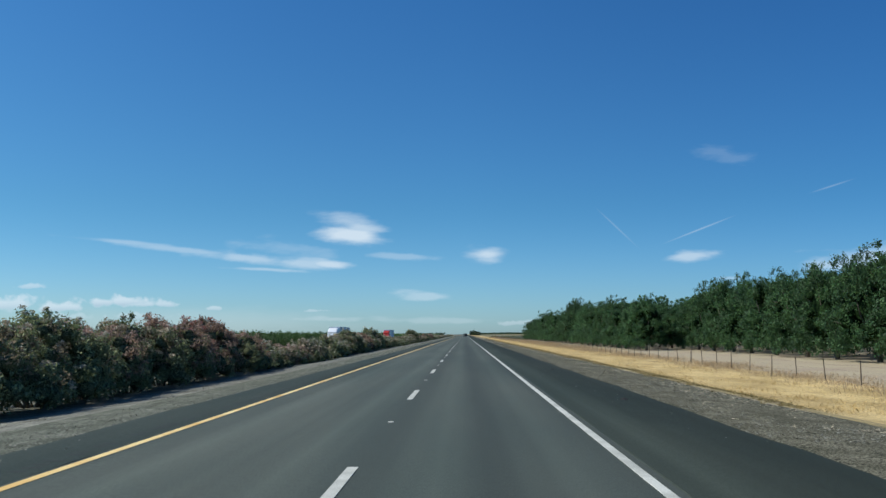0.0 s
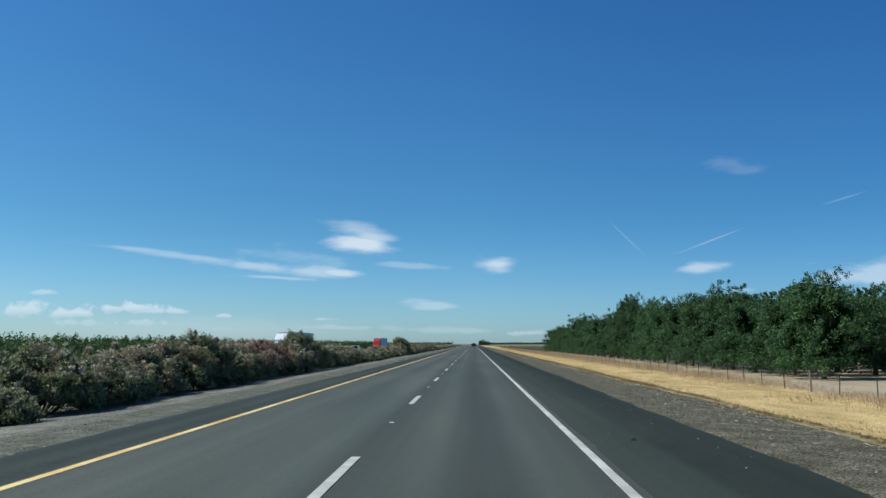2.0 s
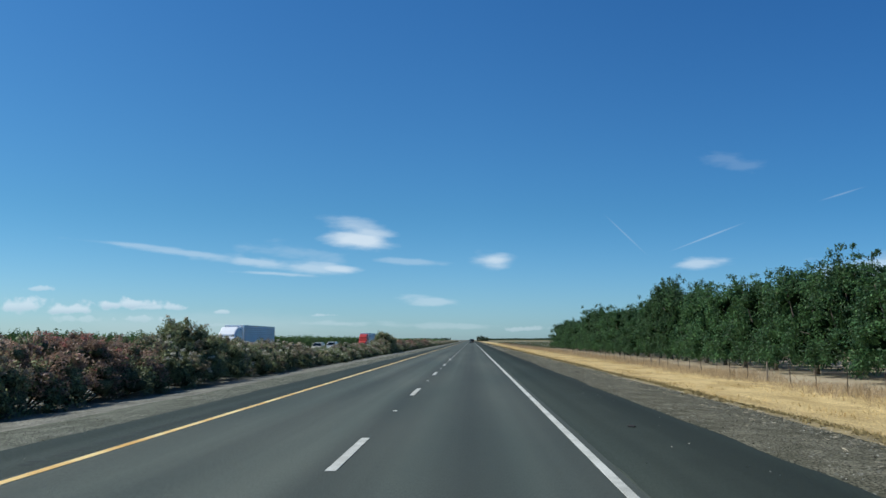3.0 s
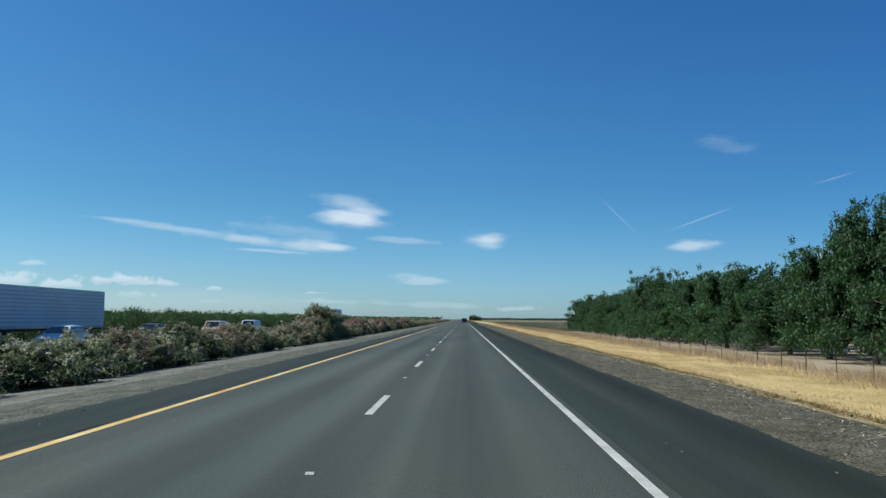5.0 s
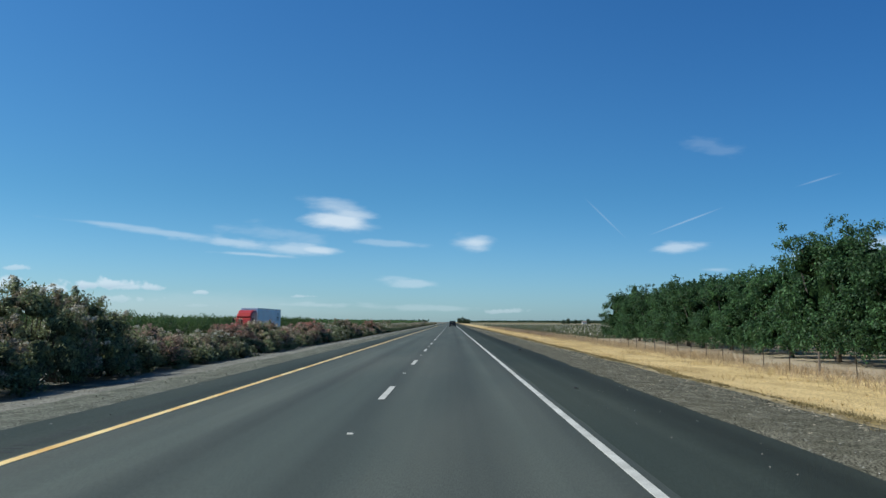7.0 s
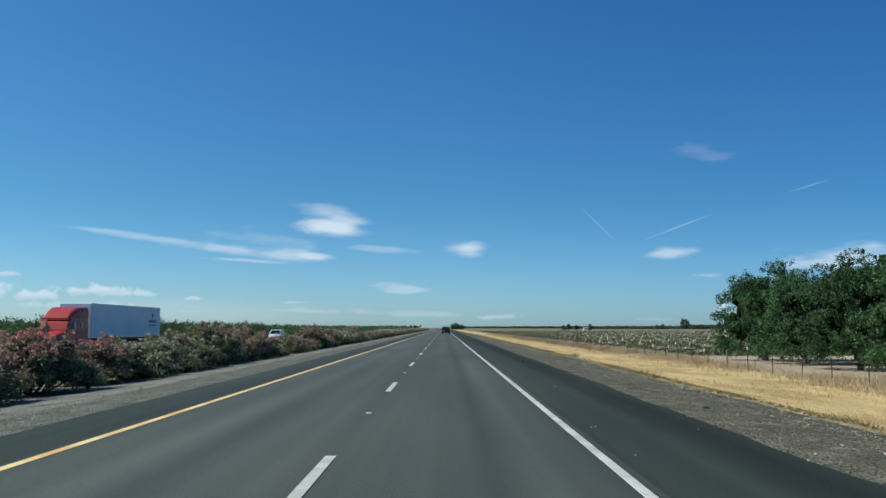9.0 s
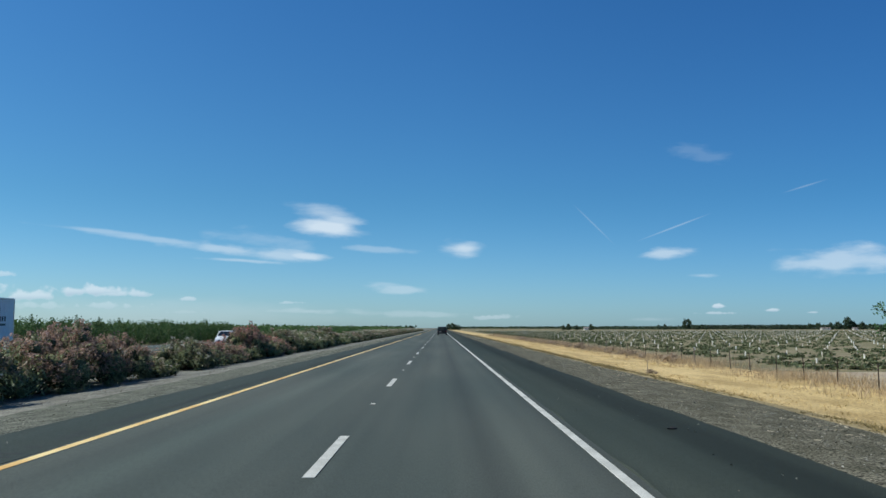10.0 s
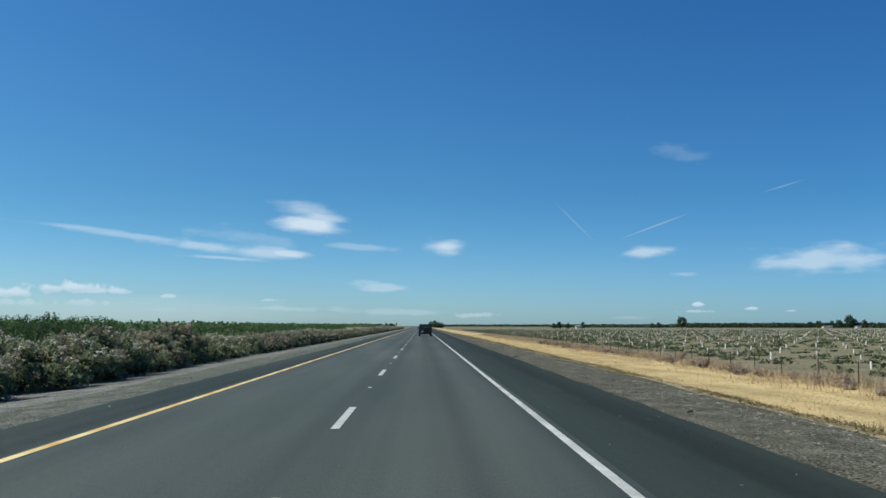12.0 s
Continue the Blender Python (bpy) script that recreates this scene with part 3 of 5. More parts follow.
MIDDLE_BUSHES = [(133.5, 1.7, "cream"), (138, 1.9, "white"), (143, 1.6, "cream"), (148, 1.2, "white"), (153, 1.0, "cream"), (158, 1.0, "white"), (163, 1.05, "white"), (166.3, 1.1, "cream"),
                 (169.8, 1.05, "white"), (174.4, 1.5, "white"), (179, 1.2, "pink"), (182.5, 1.2, "cream"), (186, 1.4, "white"), (188.8, 0.8, "cream"), (194.5, 0.4, "white"),
                 (198.5, 0.8, "cream"), (202.5, 1.2, "white"), (206, 1.4, "cream"), (210.5, 1.95, "cream"), (214.7, 3.1, "white"), (218, 2.95, "white"), (221.5, 1.9, "white"),
                 (226, 1.5, "pink"), (230, 1.15, "cream"), (233.5, 1.0, "white"), (237, 1.0, "white"), (241, 1.75, "red"), (246.8, 1.85, "cream"), (251, 1.75, "pink"), (255.5, 1.3, "cream")]
LATER_BUSHES = [(260, 1.1, "cream"), (265, 1.5, "pink"), (270, 1.85, "red"), (275.5, 1.4, "red"), (279, 1.2, "white"), (282.5, 1.25, "white"), (286, 1.4, "white"), (290.7, 2.05, "cream"),
                (294.2, 1.3, "white"), (297.7, 1.5, "pink"), (301, 1.95, "pink"), (304.4, 1.4, "pink"), (306.8, 0.35, "cream"), (314.3, 1.0, "white"), (318.4, 0.95, "pink"),
                (322, 0.8, "red"), (325.6, 0.6, "green"), (328.6, 2.05, "red"), (331.5, 1.7, "red"), (335, 1.0, "pink"), (338.6, 1.0, "red"), (343.2, 1.65, "cream"), (347, 1.5, "white"),
                (352, 1.3, "cream"), (356, 1.4, "white"), (359.3, 1.75, "white"), (363, 1.1, "cream"), (367, 1.5, "cream"), (371.2, 1.9, "cream"), (375.3, 1.3, "cream"), (379.3, 0.95, "white"), (384, 1.0, "cream"), (388.5, 1.05, "white")]
HEDGE = [(388, 1.05), (397, 1.1), (414, 1.5), (425, 1.3), (467, 1.1), (600, 1.2), (2000, 1.3)]


def hedge_height(y):
    return float(np.interp(y, [q[0] for q in HEDGE], [q[1] for q in HEDGE])) + 0.58


def lumps(rng, blobs, scale, squash=1.0, cut=1):
    """Rough closed lumps inside leaf clumps, so that no daylight shows through."""
    pieces = []
    for c, r in blobs:
        bm = bmesh.new()
        bmesh.ops.create_icosphere(bm, subdivisions=cut, radius=1)
        pieces.append(([Vector(c) + Vector((v.co.x * r[0], v.co.y * r[1], v.co.z * r[2] * squash)) * scale * rng.uniform(0.55, 1.25) for v in bm.verts],
                       [tuple(v.index for v in f.verts) for f in bm.faces]))
        bm.free()
    return merged(pieces)


def lobes(rng, clumps, per, size):
    """Small tufts on the skin of larger clumps: centres, radii and the clump each belongs to."""
    out = []
    for i, (c, r) in enumerate(clumps):
        for _ in range(per):
            d = rng.normal(0, 1, 3)
            d[2] = d[2] * 0.8 + 0.25
            d /= np.linalg.norm(d)
            q = size * rng.uniform(0.65, 1.3)
            out.append((tuple(np.array(c) + d * np.array(r) * rng.uniform(0.6, 1.0)), (q, q, q * 0.85), i))
    return out


ROAD_SIDE = np.array((0.80, -0.45, 0.40))


def thinner_behind(rng, pts, centre, way, keep=0.12):
    """True for leaves on the open side and the top; those at the back are thinned out."""
    d = pts - np.array(centre)
    d /= np.linalg.norm(d, axis=1)[:, None] + 1e-9
    return (d @ np.array(way) > -0.12) | (rng.uniform(0, 1, len(pts)) < keep)


def oleander(seed, flower, dry, radius, height, count, bloom, size=1.0):
    """A round bush: upright stems from one foot, narrow leaves in tufts, bunches of blossom towards the tips."""
    rng = np.random.default_rng(seed)
    ob = thing("oleander_bush", {"red": "oleander bush with faded red blossoms", "pink": "oleander bush with dusty pink blossoms",
                                 "cream": "dusty olive oleander bush with cream blossoms",
                                 "white": "grey-green oleander bush with white blossoms", "green": "fresh green oleander bush with few blossoms"}[flower] + " in the median", "bush", "median oleanders")
    pieces, blobs = [], []
    ring = 24
    for i in range(ring):
        a = 2.399 * i + rng.uniform(-0.3, 0.3)
        q = math.sqrt((i + 0.5) / ring)
        r = radius * q * rng.uniform(0.70, 0.94)
        dome = math.sqrt(max(0.0, 1 - 0.80 * q * q))
        top = Vector((math.cos(a) * r, math.sin(a) * r, height * dome * rng.uniform(0.80, 1.0)))
        foot = Vector((top.x * 0.2, top.y * 0.2, -0.1))
        mid = foot.lerp(top, 0.55) + Vector((top.x, top.y, 0)) * 0.12
        pieces.append(tube([foot, mid, top], [0.035, 0.025, 0.010], 4))
        w = radius * rng.uniform(0.17, 0.28)
        blobs.append(((top.x, top.y, max(top.z - 0.7 * w, 0.3)), (w, w, w)))
        if q > 0.5:
            blobs.append(((top.x * 1.05, top.y * 1.05, max(top.z * 0.42, 0.28)), (w * 1.05, w * 1.05, max(top.z * 0.34, 0.3))))
    v, f = merged(pieces)
    mesh_object("branchwork", v, f, TWIG, ob)
    # added filler under the tufts; its darker colour stands in for inner shade
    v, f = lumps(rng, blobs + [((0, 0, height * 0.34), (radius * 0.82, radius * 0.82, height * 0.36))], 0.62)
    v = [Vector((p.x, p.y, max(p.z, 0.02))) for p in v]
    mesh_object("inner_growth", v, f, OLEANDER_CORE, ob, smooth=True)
    tufts = lobes(rng, blobs, 6 if size < 1.5 else 2, radius * 0.14 * (1 if size < 1.5 else 1.6))
    for _ in range(2):  # single shoots above the dome
        a, r = rng.uniform(0, 6.28), radius * rng.uniform(0, 0.75)
        z = height * math.sqrt(1 - 0.7 * (r / radius) ** 2) * rng.uniform(0.90, 1.0)
        tufts.append(((math.cos(a) * r, math.sin(a) * r, z), (0.13, 0.13, 0.24), 0))
    faded = np.array([rng.uniform() < dry * 1.6 * min(1.0, max(0.12, c[2] / height * 1.25)) for c, _, _ in tufts])
    for w, tuft_set in ((0, ~faded), (1, faded)):
        chosen = [t for t, k in zip(tufts, tuft_set) if k]
        pts, way = in_blobs(rng, [(c, r) for c, r, _ in chosen], [max(4, count // len(tufts))] * len(chosen), 0.25)
        pts[:, 2] = np.abs(pts[:, 2])
        keep = thinner_behind(rng, pts, (0, 0, height * 0.3), ROAD_SIDE)
        va, fa = leaves(rng, pts[keep], way[keep], 0.15 * size, 0.058 * size, 0.6, 1.0)
        if w == 0:
            green = (va, fa, 0)
        else:
            tips = (va, fa, 1)
    leaf_object("foliage", [green, tips], [OLEANDER_LEAF, OLEANDER_FLUSH if flower in ("red", "pink") else OLEANDER_DRY], ob)
    heads = [(c, r) for c, r, _ in tufts if rng.uniform() < np.clip((c[2] / height - 0.2) * 1.5, 0.04, 0.9) * (0.55 + 0.5 * math.sin(c[0] * 2.1 + seed) * math.sin(c[1] * 2.3 + 2 * seed))]
    bunch = [((c[0] + rng.normal(0, 0.06), c[1] + rng.normal(0, 0.06), c[2] + r[2] * rng.uniform(0.4, 1.0)), (0.11 * size, 0.11 * size, 0.07 * size)) for c, r in heads for _ in range(2)]
    pts, way = in_blobs(rng, bunch, [max(3, int(bloom / max(1, len(bunch))))] * len(bunch), 0.5)
    v1, f1 = leaves(rng, pts, np.tile((0, 0, 1.0), (len(pts), 1)), 0.062 * size, 0.054 * size, 0.7)
    leaf_object("blossom", [(v1, f1, 0)], [BLOSSOM[flower]], ob)
    return ob


def build_hedge():
    rng = random.Random(5)
    shapes = {"low": (2.1, 1.65, 9600, 1300), "mid": (2.3, 2.4, 12000, 1700), "tall": (2.5, 3.35, 16500, 2800),
              "distant": (2.1, 1.75, 2400, 200), "far": (2.3, 1.8, 800, 50)}
    kinds = {}
    for i, (shape, flower, dry) in enumerate([
            ("low", "cream", 0.45), ("low", "pink", 0.50), ("low", "white", 0.12), ("low", "white", 0.28), ("low", "cream", 0.2), ("low", "red", 0.65), ("low", "green", 0.05),
            ("mid", "cream", 0.4), ("mid", "pink", 0.55), ("mid", "white", 0.15), ("mid", "red", 0.7), ("tall", "red", 0.75), ("tall", "pink", 0.55),
            ("tall", "cream", 0.3), ("tall", "white", 0.10), ("distant", "pink", 0.5), ("distant", "cream", 0.4), ("distant", "white", 0.2), ("far", "pink", 0.50), ("far", "cream", 0.40), ("far", "white", 0.25)]):
        r, h, n_leaf, n_bloom = shapes[shape]
        kinds.setdefault(shape, []).append((oleander(10 + i, flower, dry, r, h, n_leaf, n_bloom, {"far": 2.2, "distant": 1.35}.get(shape, 1.0)), flower, h, r))
    used = set()

    def set_bush(shape, flower, x_front, y, tall, radius):
        options = [k for k in kinds[shape] if k[1] == flower] or kinds[shape]
        src, _, full, wide = rng.choice(options)
        k = radius / wide
        x = x_front - radius
        m = Matrix.Translation((x, y, ground_height(x) - 0.03)) @ Matrix.Rotation(rng.uniform(-0.6, 0.6), 4, "Z")
        ob = copy_thing(src, m) if src in used else src
        used.add(src)
        ob.matrix_basis = m
        ob.scale = (k, k, tall / full)

    planted = NEAR_BUSHES + MIDDLE_BUSHES + LATER_BUSHES
    for i, (y, top, flower) in enumerate(planted):
        before, after = planted[max(i - 1, 0)][0], planted[min(i + 1, len(planted) - 1)][0]
        radius = min(2.7, max(1.35, 0.36 * (after - before), 0.80 * (top + 0.6)))
        if 306 < y < 312 or 72 < y < 74 or 186 < y < 196:
            radius = 1.4
        elif 312 < y < 316:
            radius = 2.3
        tall = top + 0.62
        set_bush("low" if tall < 2.0 else "mid" if tall < 2.75 else "tall", flower, -11.0 + rng.uniform(-0.3, 0.3), y, tall * 1.02, radius)
    y = 392.5
    while y < 900:
        shape = "far" if y > 490 else "distant"
        flower = rng.choice(("cream", "cream", "pink", "white"))
        tall = hedge_height(y) * rng.uniform(0.84, 1.14)
        set_bush(shape, flower, -11.0, y, tall, rng.uniform(2.0, 2.5))
        y += rng.uniform(2.8, 4.1)
    for group in kinds.values():
        for src, *_ in group:
            if src not in used:
                for o in (*src.children_recursive, src):
                    bpy.data.objects.remove(o)


# ---- orchards ----
def broad_tree(name, label, group, seed, height, radius, leaf, leaf_mat, count, trunk_h, clumps, core=0.55):
    """A tapered trunk with limbs and an uneven crown of leaf clumps."""
    rng = np.random.default_rng(seed)
    ob = thing(name, label, "tree", group)
    pieces = [tube([(0, 0, -0.1), (0.03, 0.02, trunk_h * 0.6), (0.02, -0.03, trunk_h)], [0.19 * height / 6, 0.15 * height / 6, 0.14 * height / 6], 8)]
    blobs = []
    for i in range(clumps):
        a = 2.4 * i + rng.uniform(-0.5, 0.5)
        lift = (i + 0.5) / clumps
        prof = math.sin(math.pi * (0.16 + 0.74 * lift)) ** 0.7
        r = radius * prof * rng.uniform(0.42, 0.92)
        c = Vector((math.cos(a) * r, math.sin(a) * r, trunk_h * 0.95 + (height - trunk_h) * (0.04 + 0.84 * lift)))
        size = radius * rng.uniform(0.20, 0.40) * (1.12 - 0.30 * lift)
        blobs.append((tuple(c), (size, size, size * rng.uniform(0.7, 1.0))))
        if i % 3 == 0:
            s = Vector((0.02, -0.03, trunk_h * rng.uniform(0.75, 1.0)))
            mid = s.lerp(c, 0.5) + Vector((0, 0, 0.15 * radius))
            pieces.append(tube([s, mid, c], [0.075 * height / 6, 0.05 * height / 6, 0.018], 5))
    full = len(blobs)
    for i in range(12):  # shoots that stand out of the crown
        a, r = rng.uniform(0, 6.28), radius * rng.uniform(0.05, 0.55)
        z = height * rng.uniform(0.86, 1.02)
        blobs.append(((math.cos(a) * r, math.sin(a) * r, z), (radius * 0.13, radius * 0.13, radius * 0.20)))
    v, f = merged(pieces)
    mesh_object("trunk", v, f, BARK, ob, smooth=True)
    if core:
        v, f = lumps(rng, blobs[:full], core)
        mesh_object("inner_growth", v, f, CROWN_SHADE_CORE, ob)
    weight = np.array([b[1][0] ** 2 for b in blobs])
    per = np.maximum((count * weight / weight.sum()).astype(int), 6)
    pts, way = in_blobs(rng, blobs, per, 0.66)
    va, fa = leaves(rng, pts, way, leaf, leaf * 0.6, 0.55, 0.2)
    leaf_object("crown", [(va, fa, 0)], [leaf_mat], ob)
    return ob


def plant(kinds, places, rng, low=0.9, high=1.12):
    """Copies of the kinds at the places, each turned and sized a little differently."""
    used = set()
    for x, y, s in places:
        i = rng.randrange(len(kinds))
        k = s * rng.uniform(low, high)
        m = Matrix.Translation((x, y, ground_height(x) - 0.02)) @ Matrix.Rotation(rng.uniform(0, 6.28), 4, "Z")
        if i in used:
            ob = copy_thing(kinds[i], m)
        else:
            used.add(i)
            ob = kinds[i]
            ob.matrix_basis = m
        ob.scale = (k, k, k * rng.uniform(0.95, 1.08))


def walnut(seed, height, radius, leaf, count, clumps, per):
    """A short trunk, spreading limbs and a deep crown built of clumps and their tufts, with shoots above."""
    rng = np.random.default_rng(seed)
    ob = thing("walnut_tree", "dense green walnut tree in an orchard row on bare dirt", "tree", "walnut orchard")
    fork = rng.uniform(0.85, 1.2)
    pieces = [tube([(0, 0, -0.15), (0.04, 0.02, fork * 0.5), (0.02, -0.03, fork)], [0.27, 0.20, 0.19], 8)]
    leaders = []
    for i in range(6):
        a = 1.047 * i + rng.uniform(-0.4, 0.4)
        r = radius * rng.uniform(0.25, 0.6)
        tip = Vector((math.cos(a) * r, math.sin(a) * r, height * rng.uniform(0.68, 0.94)))
        leaders.append(tip)
        mid = Vector((tip.x * 0.65, tip.y * 0.65, fork + (tip.z - fork) * 0.42))
        pieces.append(tube([(0.02, -0.03, fork * 0.9), mid, tip], [0.10, 0.065, 0.02], 5))
    blobs = []
    for i in range(clumps):
        a = 2.4 * i + rng.uniform(-0.4, 0.4)
        lift = ((i + 0.5) / clumps) ** 0.85
        prof = math.sin(math.pi * (0.20 + 0.68 * lift)) ** 0.8
        r = radius * prof * rng.uniform(0.62, 1.02)
        c = Vector((math.cos(a) * r, math.sin(a) * r, fork * 0.75 + (height - fork) * (0.02 + 0.82 * lift)))
        if lift > 0.5:
            near_tip = min(leaders, key=lambda p: (p - c).length)
            c = c.lerp(near_tip, 0.45)
        size = radius * rng.uniform(0.15, 0.31) * (1.1 - 0.35 * lift)
        blobs.append(((c.x, c.y, max(c.z, 0.25 + size * 0.8)), (size, size, size * rng.uniform(0.75, 1.1))))
        if i % 2 == 0:
            start = Vector((c.x * 0.3, c.y * 0.3, max(fork, c.z * 0.7)))
            pieces.append(tube([start, start.lerp(c, 0.5) + Vector((0, 0, 0.12)), c], [0.04, 0.028, 0.012], 4))
    for i in range(12):  # low skirt
        a = 0.524 * i + rng.uniform(-0.2, 0.2)
        q = radius * rng.uniform(0.62, 0.86)
        size = radius * rng.uniform(0.17, 0.24)
        blobs.append(((math.cos(a) * q, math.sin(a) * q, 0.35 + size * rng.uniform(0.8, 1.3)), (size, size, size * 0.8)))
    v, f = merged(pieces)
    mesh_object("trunk", v, f, BARK, ob, smooth=True)
    # added filler lumps, coloured dark as the crown's inner shade
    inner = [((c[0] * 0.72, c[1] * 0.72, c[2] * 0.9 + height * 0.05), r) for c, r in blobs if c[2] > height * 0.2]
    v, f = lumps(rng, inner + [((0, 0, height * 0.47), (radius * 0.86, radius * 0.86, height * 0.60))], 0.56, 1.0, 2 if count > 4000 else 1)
    mesh_object("inner_growth", v, f, CROWN_SHADE_CORE, ob, smooth=True)
    tufts = lobes(rng, blobs, per, radius * 0.125)
    for _ in range(55 if count > 4000 else 30):  # loose leaves between the clumps
        d = rng.normal(0, 1, 3)
        d /= np.linalg.norm(d)
        q = radius * rng.uniform(0.10, 0.17)
        tufts.append(((d[0] * radius * 0.72, d[1] * radius * 0.72, height * (0.47 + 0.37 * d[2])), (q, q, q), 0))
    for tip in leaders:  # shoots that stand out of the crown
        for _ in range(7):
            q = radius * rng.uniform(0.065, 0.11)
            tufts.append(((tip.x + rng.normal(0, 0.55), tip.y + rng.normal(0, 0.55), tip.z + rng.uniform(-0.2, 1.05)), (q, q, q * 0.95), 0))
    pts, way = in_blobs(rng, [(c, r) for c, r, _ in tufts], [max(5, count // len(tufts))] * len(tufts), 0.20)
    keep = thinner_behind(rng, pts, (0, 0, height * 0.4), (-0.8, -0.5, 0.35), 0.12)
    pts, way = pts[keep], way[keep]
    pts[:, 2] = np.maximum(pts[:, 2], 0.35)
    va, fa = leaves(rng, pts, way + np.array((0, 0, 0.5)), leaf, leaf * 0.56, 0.6, -0.3)
    leaf_object("crown", [(va, fa, 0)], [WALNUT_LEAF], ob)
    return ob


ROW_X, ROW_STEP, TREE_STEP = 27.1, 7.3, 7.3
# how tall the orchard's edge grows along the road
CROWN_TOP = [(70, 8.9), (78, 9.3), (88, 8.0), (93, 9.4), (100, 9.6), (112, 7.2), (121, 6.7), (127, 6.9), (135, 8.3), (148, 7.7), (158, 8.2), (165, 7.7), (176, 9.1), (184, 10.3), (191, 8.3), (197, 6.6), (200, 6.2),
             (208, 7.9), (215, 7.8), (222, 7.1), (229, 7.3), (235, 8.0), (242, 9.8), (249, 7.2), (257, 6.6), (262, 6.5), (272, 6.6), (279, 7.4), (287, 6.9), (296, 6.6), (301, 6.7), (307, 7.8)]


def build_orchards():
    rng = random.Random(11)
    near = [walnut(40 + i, 8.0, 4.1 + 0.15 * (i % 3), 0.19, 25000, 42, 10) for i in range(6)]
    back = [walnut(60 + i, 8.0, 4.3, 0.42, 3200, 32, 5) for i in range(2)]
    ys = [ORCHARD_END - 5.6 - i * TREE_STEP for i in range(38)]
    used = set()

    def set_out(kinds, x, y, tall):
        src = rng.choice(kinds)
        m = Matrix.Translation((x + 1.0, y, FIELD_Z - 0.02)) @ Matrix.Rotation(rng.uniform(-0.55, 0.55), 4, "Z")
        ob = copy_thing(src, m) if src in used else src
        used.add(src)
        ob.matrix_basis = m
        k = rng.uniform(0.84, 1.0)
        ob.scale = (k, k, (tall + 1.0) / 8.6 * rng.uniform(0.96, 1.03))

    for y in ys:
        tall = float(np.interp(y, [q[0] for q in CROWN_TOP], [q[1] for q in CROWN_TOP]))
        for r in range(4):
            x = ROW_X + r * ROW_STEP + rng.uniform(-0.3, 0.3)
            shift = y + rng.uniform(-0.5, 0.5)
            if r == 0 and y > 106:
                set_out(near, x, shift, tall)
            elif r == 1:
                set_out(near if y < 128 or y > 302 else back, x, shift, tall if y < 128 else 8.0)
            elif r == 2 and (y < 150 or y > 280) or r == 3 and y < 110:
                set_out(back, x, shift, 8.2)
    g = np.random.default_rng(19)
    k = 16000
    row = g.integers(3, 14, k)
    y = 8 + (ORCHARD_END - 14) * g.uniform(0, 1, k)
    x = ROW_X + 1.0 + row * ROW_STEP + g.normal(0, 1.7, k)
    z = FIELD_Z + 1.0 + g.beta(1.8, 1.3, k) * 7.0
    v, f = leaves(g, np.stack([x, y, z], 1), np.tile((-0.5, -0.3, 0.7), (k, 1)), 1.3, 0.9, 0.6)
    tagged(leaf_object("walnut_rows", [(v, f, 0)], [WALNUT_LEAF]), "deep green inner rows of the walnut orchard", "orchard", kind="stuff")
    # young orchard behind the oncoming carriageway
    label = "young green almond tree in a close orchard row"
    young = [broad_tree("almond_tree", label, "young almond orchard", 80 + i, 3.3, 1.75, 0.19, ORCHARD_LEAF, 1350, 0.16, 24, 0) for i in range(4)]
    plant(young, [(-42.5 + rng.uniform(-0.3, 0.3), 10 + i * 2.1, 1.0) for i in range(205)], rng, 0.94, 1.06)
    g = np.random.default_rng(7)
    k = 42000
    row = g.integers(1, 16, k)
    y = g.uniform(0, 1, k) ** 1.5 * 1700 + 10
    x = -42.5 - row * 5.2 + g.normal(0, 0.9, k)
    z = -0.8 + 1.1 + g.beta(2.2, 1.4, k) * 2.25 + 0.25 * np.sin(y * 2.0 + row)
    v, f = leaves(g, np.stack([x, y, z], 1), np.tile((0.4, -0.5, 0.7), (k, 1)), 0.85, 0.6, 0.8)
    k = 36000
    x2, y2 = -43.6 - g.uniform(0, 6, k), g.uniform(0, 1, k) ** 1.3 * 800 + 5
    w, f2 = leaves(g, np.stack([x2, y2, -0.75 + g.uniform(0, 1, k) ** 0.8 * 2.7], 1), np.tile((0.7, -0.3, 0.4), (k, 1)), 0.62, 0.36, 0.6)
    ob = leaf_object("orchard_rows", [(v, f, 0), (w, f2, 0)], [ORCHARD_LEAF])
    tagged(ob, "close green rows of a young almond orchard", "orchard", kind="stuff")


# ---- fence ----
FENCE_X, FENCE_Z, POST_STEP = 20.7, -0.98, 3.7


